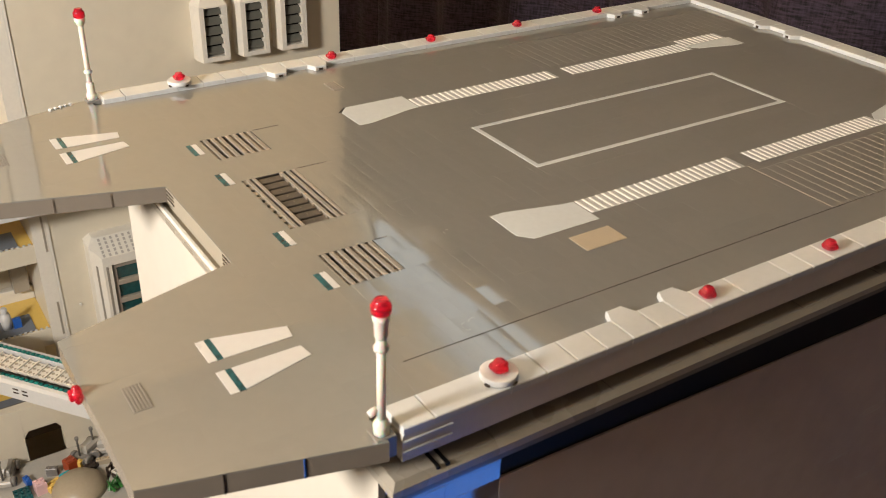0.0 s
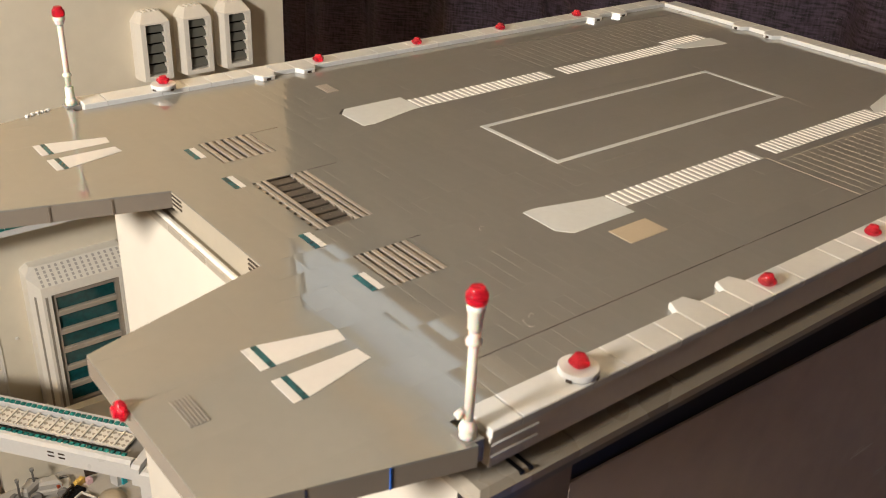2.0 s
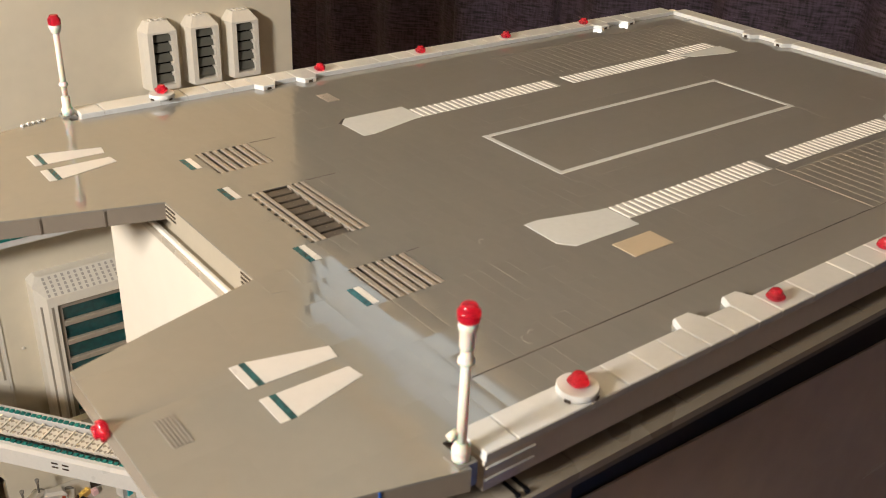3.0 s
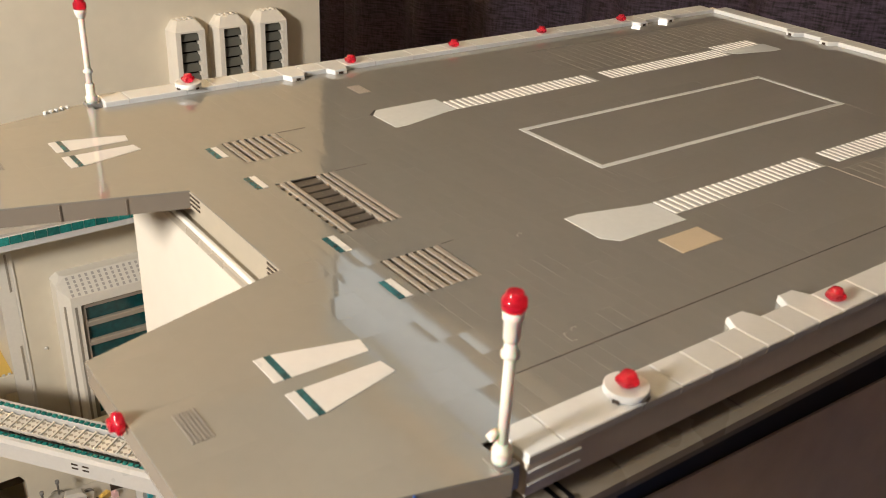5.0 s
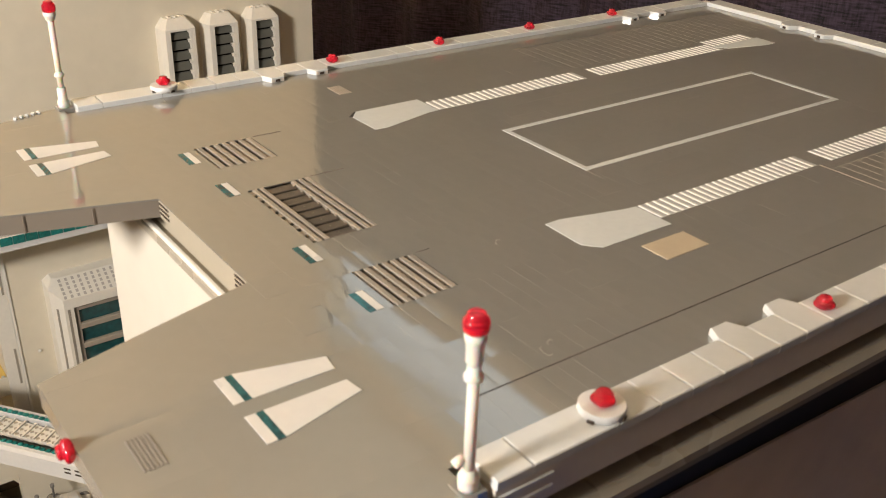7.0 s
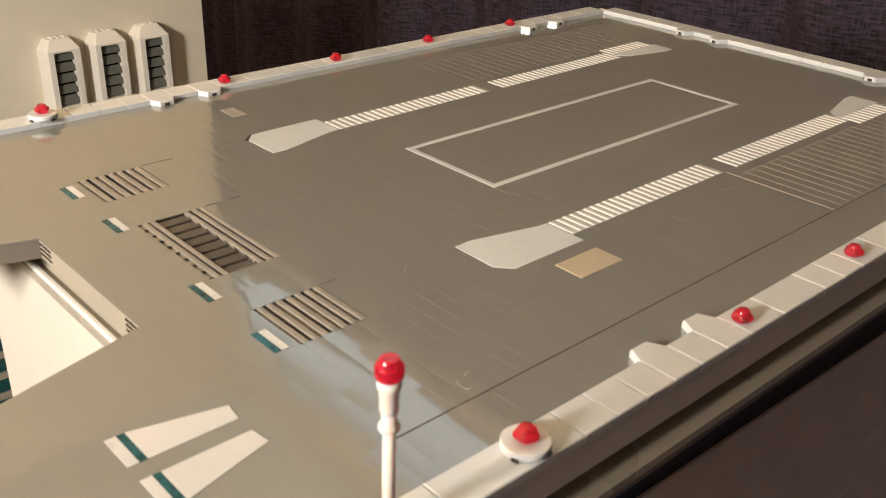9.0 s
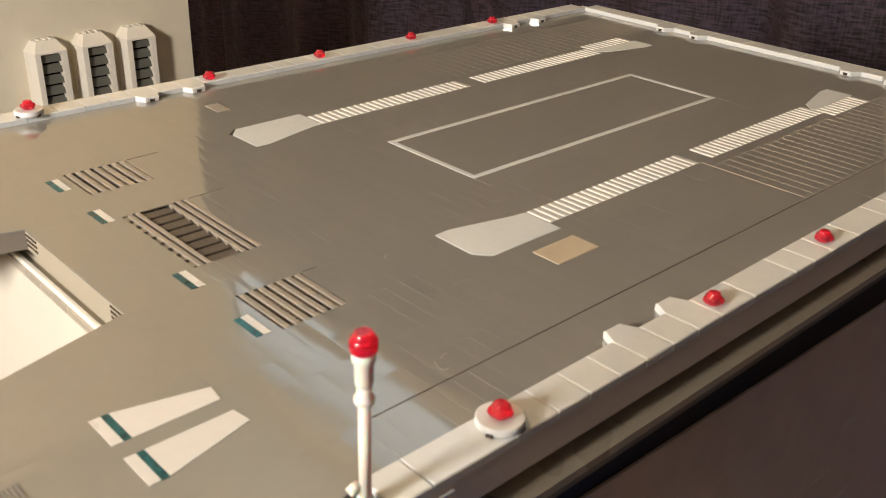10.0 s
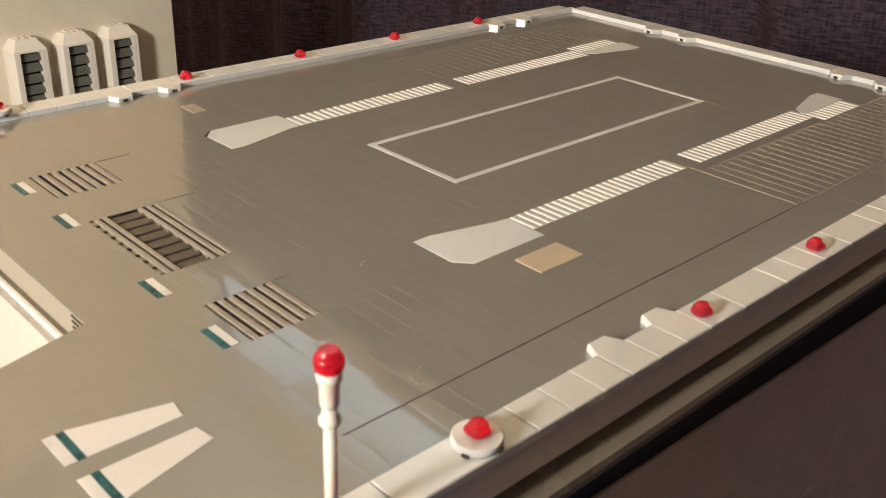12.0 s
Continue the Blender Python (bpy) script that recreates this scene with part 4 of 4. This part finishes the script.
def rail_section(v0, v1, z0, z1, a, b, r):
    """A long rail with rounded upper edges."""
    bm = bmesh.new()
    prof = [(v0, z0), (v1, z0), (v1, z1 - r), (v1 - r, z1), (v0 + r, z1), (v0, z1 - r)]
    ends = [[bm.verts.new((x, v, z)) for v, z in prof] for x in (a, b)]
    for i in range(6):
        bm.faces.new((ends[0][i], ends[0][(i + 1) % 6], ends[1][(i + 1) % 6], ends[1][i]))
    bm.faces.new(ends[0][::-1])
    bm.faces.new(ends[1])
    return bm


part("near_rail", rail_section(-0.009, 0.005, -0.027, 0.0, -0.22, 0.194, 0.004), WHITE, bridge)
part("far_rail", rail_section(0.053, 0.066, -0.033, 0.0, -0.22, 0.190, 0.004), WHITE, bridge)
part("trough", block(-0.22, 0.192, 0.0052, 0.0528, -0.030, -0.016), GREY, bridge)
for k in range(50):
    x = -0.215 + k * 0.008
    for v in (0.0025, 0.0545):
        part("teal_stud", block(x, x + 0.0058, v - 0.0026, v + 0.0026, -0.001, 0.0016, 0.0006), AQUA, bridge)
for k in range(24):
    x = -0.205 + k * 0.0155
    bm = bmesh.new()
    box(bm, x, x + 0.0165, 0.022, 0.049, -0.0110, -0.0070)
    box(bm, x, x + 0.0024, 0.022, 0.049, -0.0070, -0.0045)
    bmesh.ops.rotate(bm, verts=bm.verts, cent=(x, 0.035, -0.012), matrix=Matrix.Rotation(radians(6), 3, "Y"))
    link = part("track_link", bm, PALE, bridge, "pale ribbed conveyor link")
    for v in (0.0265, 0.0355, 0.0445):
        for u in (0.0055, 0.0125):
            part("link_hole", block(-0.0022, 0.0022, -0.0022, 0.0022, -0.0003, 0.0002), LEDGE, link).matrix_basis = pose(x + u, v, -0.0070 - 0.105 * u, 0, 6, 45)
for x in (-0.06, -0.045, 0.08, 0.095):
    for z in (-0.010, -0.016):
        part("vent_slot", block(x, x + 0.009, -0.0094, -0.0086, z - 0.0012, z + 0.0012), BROWN, bridge)
part("end_cap", rail_section(-0.010, 0.067, -0.034, -0.004, 0.1945, 0.206, 0.004), WHITE, bridge)
part("bridge_pier", block(0.2065, 0.27, -0.012, 0.075, -0.57, -0.010, 0.003), WHITE, bridge)

YZ = -0.80
yard = thing("yard_base", "light grey toy-brick yard with a dark doorway", "toy building")
part("yard_floor", block(-0.60, 0.30, 0.30, 0.8995, Z0, YZ), LIGHT, yard)
bm = bmesh.new()
for a, b, c, d in ((-0.60, -0.074, YZ, -0.70), (-0.019, 0.30, YZ, -0.70), (-0.0739, -0.0191, -0.744, -0.70)):
    box(bm, a, b, 0.90, 0.915, c, d)
part("yard_wall", bm, SAND, yard)
part("yard_back", block(-0.11, 0.02, 0.955, 0.965, YZ, -0.735), RUSSET, yard)
for x0, x1 in ((-0.0739, -0.066), (-0.0268, -0.0191)):
    bm = bmesh.new()
    t = [(x0, -0.7441), (x1, -0.7441), (x0 if x0 < -0.05 else x1, -0.756)]
    lo = [bm.verts.new((x, 0.901, z)) for x, z in t]
    hi = [bm.verts.new((x, 0.914, z)) for x, z in t]
    for i in range(3):
        bm.faces.new((lo[i], lo[(i + 1) % 3], hi[(i + 1) % 3], hi[i]))
    bm.faces.new(lo)
    bm.faces.new(hi[::-1])
    part("door_corner", bm, SAND, yard)


def toy_brick(x, y, w, d, h, mat, label, turn=0, z=YZ):
    """A brick with studs on top."""
    ob = thing("toy_brick", label, "toy brick", at=(x, y, z))
    ob.rotation_euler = (0, 0, radians(turn))
    part("brick_body", block(-w / 2, w / 2, -d / 2, d / 2, 0, h, 0.0006), mat, ob)
    for i in range(max(1, round(w / S))):
        for j in range(max(1, round(d / S))):
            part("brick_stud", turned([(0.0024, h), (0.0024, h + 0.0016), (0.0021, h + 0.0018)], 10), mat, ob).location = (-w / 2 + (i + 0.5) * S, -d / 2 + (j + 0.5) * S, 0)
    return ob


toy_brick(-0.025, 0.850, 0.016, 0.016, 0.019, RUST, "rust-red toy brick in the yard", 20)
toy_brick(-0.037, 0.834, 0.016, 0.008, 0.0096, AZURE, "azure blue toy brick in the yard", 15)
toy_brick(-0.075, 0.824, 0.016, 0.016, 0.019, PINK, "pale pink toy brick in the yard", 8)
toy_brick(-0.056, 0.822, 0.024, 0.016, 0.0096, YELLOW, "yellow toy plate in the yard", 25)
toy_brick(-0.100, 0.828, 0.024, 0.024, 0.0064, TEAL, "round-cornered teal toy plate in the yard", 0)
toy_brick(0.075, 0.855, 0.016, 0.008, 0.0096, YELLOW, "yellow toy brick in the yard", 30)
toy_brick(0.088, 0.850, 0.008, 0.008, 0.0096, PINK, "pale pink toy brick in the yard", 10)
toy_brick(0.120, 0.825, 0.008, 0.016, 0.024, WHITE, "white upright toy brick in the yard", 20)
toy_brick(0.128, 0.825, 0.008, 0.016, 0.019, AZURE, "dark azure toy brick in the yard", 20)
toy_brick(0.060, 0.835, 0.032, 0.016, 0.0064, BLACK, "black toy plate in the yard", 30)


toy_brick(-0.012, 0.846, 0.008, 0.008, 0.014, YELLOW, "small yellow toy brick in the yard", 40)
toy_brick(0.002, 0.838, 0.016, 0.016, 0.0064, BROWN, "dark brown toy plate in the yard", 35)
toy_brick(0.022, 0.838, 0.024, 0.008, 0.0096, TAN, "tan toy brick in the yard", -15)
toy_brick(0.045, 0.852, 0.008, 0.008, 0.019, RUST, "small rust-red toy brick in the yard", 12)
toy_brick(-0.052, 0.852, 0.016, 0.008, 0.014, GREY, "grey toy brick in the yard", -25)
toy_brick(-0.088, 0.852, 0.008, 0.016, 0.0096, BLUE, "small blue toy brick in the yard", 12)
toy_brick(0.100, 0.868, 0.024, 0.008, 0.0096, BROWN, "dark brown toy brick in the yard", -10)
tray = thing("toy_tray", "brown toy tray with a white rim in the yard", "toy", at=(0.052, 0.800, YZ))
tray.rotation_euler = (0, 0, radians(28))
part("tray_floor", block(-0.026, 0.026, -0.014, 0.014, 0, 0.010, 0.001), BROWN, tray)
for a, b, c, d in ((-0.026, 0.026, -0.014, -0.0115), (-0.026, 0.026, 0.0115, 0.014), (-0.026, -0.0235, -0.0113, 0.0113), (0.0235, 0.026, -0.0113, 0.0113)):
    part("tray_rim", block(a, b, c, d, 0.0102, 0.0135, 0.0006), PALE, tray)


def rover(x, y, turn, mat, label):
    """A small wheeled toy cart with a canopy."""
    ob = thing("toy_rover", label, "toy vehicle", at=(x, y, YZ))
    ob.rotation_euler = (0, 0, radians(turn))
    part("chassis", block(-0.028, 0.028, -0.012, 0.012, 0.006, 0.014, 0.002), mat, ob)
    part("cabin", slab([(-0.014, -0.009), (0.018, -0.009), (0.012, 0.009), (-0.014, 0.009)], 0.014, 0.026, 0.004), LIGHT, ob)
    part("mast", turned([(0.0016, 0.014), (0.0016, 0.044), (0.0030, 0.046), (0.0030, 0.050)], 10), GREY, ob).location = (-0.02, 0, 0)
    for wx in (-0.018, 0.018):
        for wy in (-0.014, 0.014):
            bm = turned([(0.0070, -0.003), (0.0080, -0.0015), (0.0080, 0.0015), (0.0070, 0.003)], 14)
            bmesh.ops.transform(bm, matrix=pose(wx, wy, 0.008, 90, 0, 0), verts=bm.verts)
            part("wheel", bm, GREY, ob)
    return ob


rover(0.008, 0.868, 35, GREY, "small grey toy rover parked in the yard")
rover(-0.112, 0.880, 70, LIGHT, "pale grey toy rover by the yard wall")
rover(0.035, 0.862, -20, LIGHT, "pale grey toy rover parked in the yard")
crate = thing("toy_fence", "dark brown toy lattice fence in the yard", "toy fence", at=(0.040, 0.822, YZ))
crate.rotation_euler = (0, 0, radians(40))
for k in range(6):
    part("fence_post", block(-0.03 + k * 0.011, -0.0275 + k * 0.011, -0.0015, 0.0015, 0, 0.020, 0.0004), BROWN, crate)
for z in (0.004, 0.015):
    part("fence_bar", block(-0.031, 0.029, -0.0012, 0.0012, z, z + 0.003), BROWN, crate)
mound = turned([(0.040, 0), (0.038, 0.008), (0.028, 0.018), (0.012, 0.024), (0.004, 0.025)], 18)
solo("tan_toy_mound", mound, TAN, "low rounded tan toy mound in the yard", "toy").location = (-0.026, 0.800, YZ)
dome = turned([(0.022, 0), (0.021, 0.006), (0.017, 0.013), (0.009, 0.018), (0.003, 0.019)], 20)
solo("tan_toy_dome", dome, TAN, "small tan toy dome in the yard", "toy").location = (0.100, 0.790, YZ)
for k, (x, y) in enumerate(((0.016, 0.772), (0.028, 0.776))):
    leaf = bmesh.new()
    for a in range(5):
        bmesh.ops.create_cone(leaf, segments=6, radius1=0.003, radius2=0.0005, depth=0.02, cap_ends=True, matrix=pose(0.004 * math.cos(a * 1.3), 0.004 * math.sin(a * 1.3), 0.009, 35 * math.cos(a * 1.3), 35 * math.sin(a * 1.3), 0))
    solo("toy_plant", leaf, GREEN, "small green toy plant in the yard", "toy plant").location = (x, y, YZ + 0.003)

# a blue screen that glows low on the south side of the room
glow = bpy.data.materials.new("blue_screen_glow")
glow.use_nodes = True
b = glow.node_tree.nodes["Principled BSDF"]
b.inputs["Base Color"].default_value = (0.01, 0.01, 0.02, 1)
b.inputs["Emission Color"].default_value = (0.06, 0.28, 1.0, 1)
b.inputs["Emission Strength"].default_value = 4.2
screen = thing("television", "flat television glowing blue", "television", at=(0.51, -0.93, -0.96))
screen.rotation_euler = (radians(46), 0, radians(27))
part("stand", block(-0.10, 0.10, -0.05, -0.031, -0.30, 0.05, 0.004), BLACK, screen)
part("frame", block(-0.125, 0.125, -0.03, 0.0, -0.100, 0.100, 0.004), BLACK, screen)
part("screen", block(-0.115, 0.115, 0.0005, 0.002, -0.09, 0.09), glow, screen, "glowing blue screen")


def lint(x, y, turn, radius):
    """A short curled fibre lying on the deck."""
    bm = bmesh.new()
    n, tube = 14, 0.00007
    rings = []
    for i in range(n + 1):
        a = 3.6 * i / n
        c = Vector((radius * math.cos(a) * (1 + 0.25 * a), radius * 0.8 * math.sin(a), tube + 0.0004 * math.sin(a * 1.3) ** 2))
        u = Vector((math.cos(a), math.sin(a), 0))
        rings.append([bm.verts.new(c + u * (tube * math.cos(q)) + Vector((0, 0, tube * math.sin(q)))) for q in (0, 1.57, 3.14, 4.71)])
    for a, b in zip(rings, rings[1:]):
        for i in range(4):
            bm.faces.new((a[i], a[(i + 1) % 4], b[(i + 1) % 4], b[i]))
    bm.faces.new(rings[0][::-1])
    bm.faces.new(rings[-1])
    solo("lint", bm, LIGHT, "tiny curled pale fibre on the deck", "lint", group="lint fibres").matrix_world = pose(x * S, y * S, 0.0002, 0, 0, turn)


lint(8.64, -1.41, 30, 0.0016)
lint(3.65, -10.96, 80, 0.0022)
lint(4.3, -10.6, 10, 0.0012)
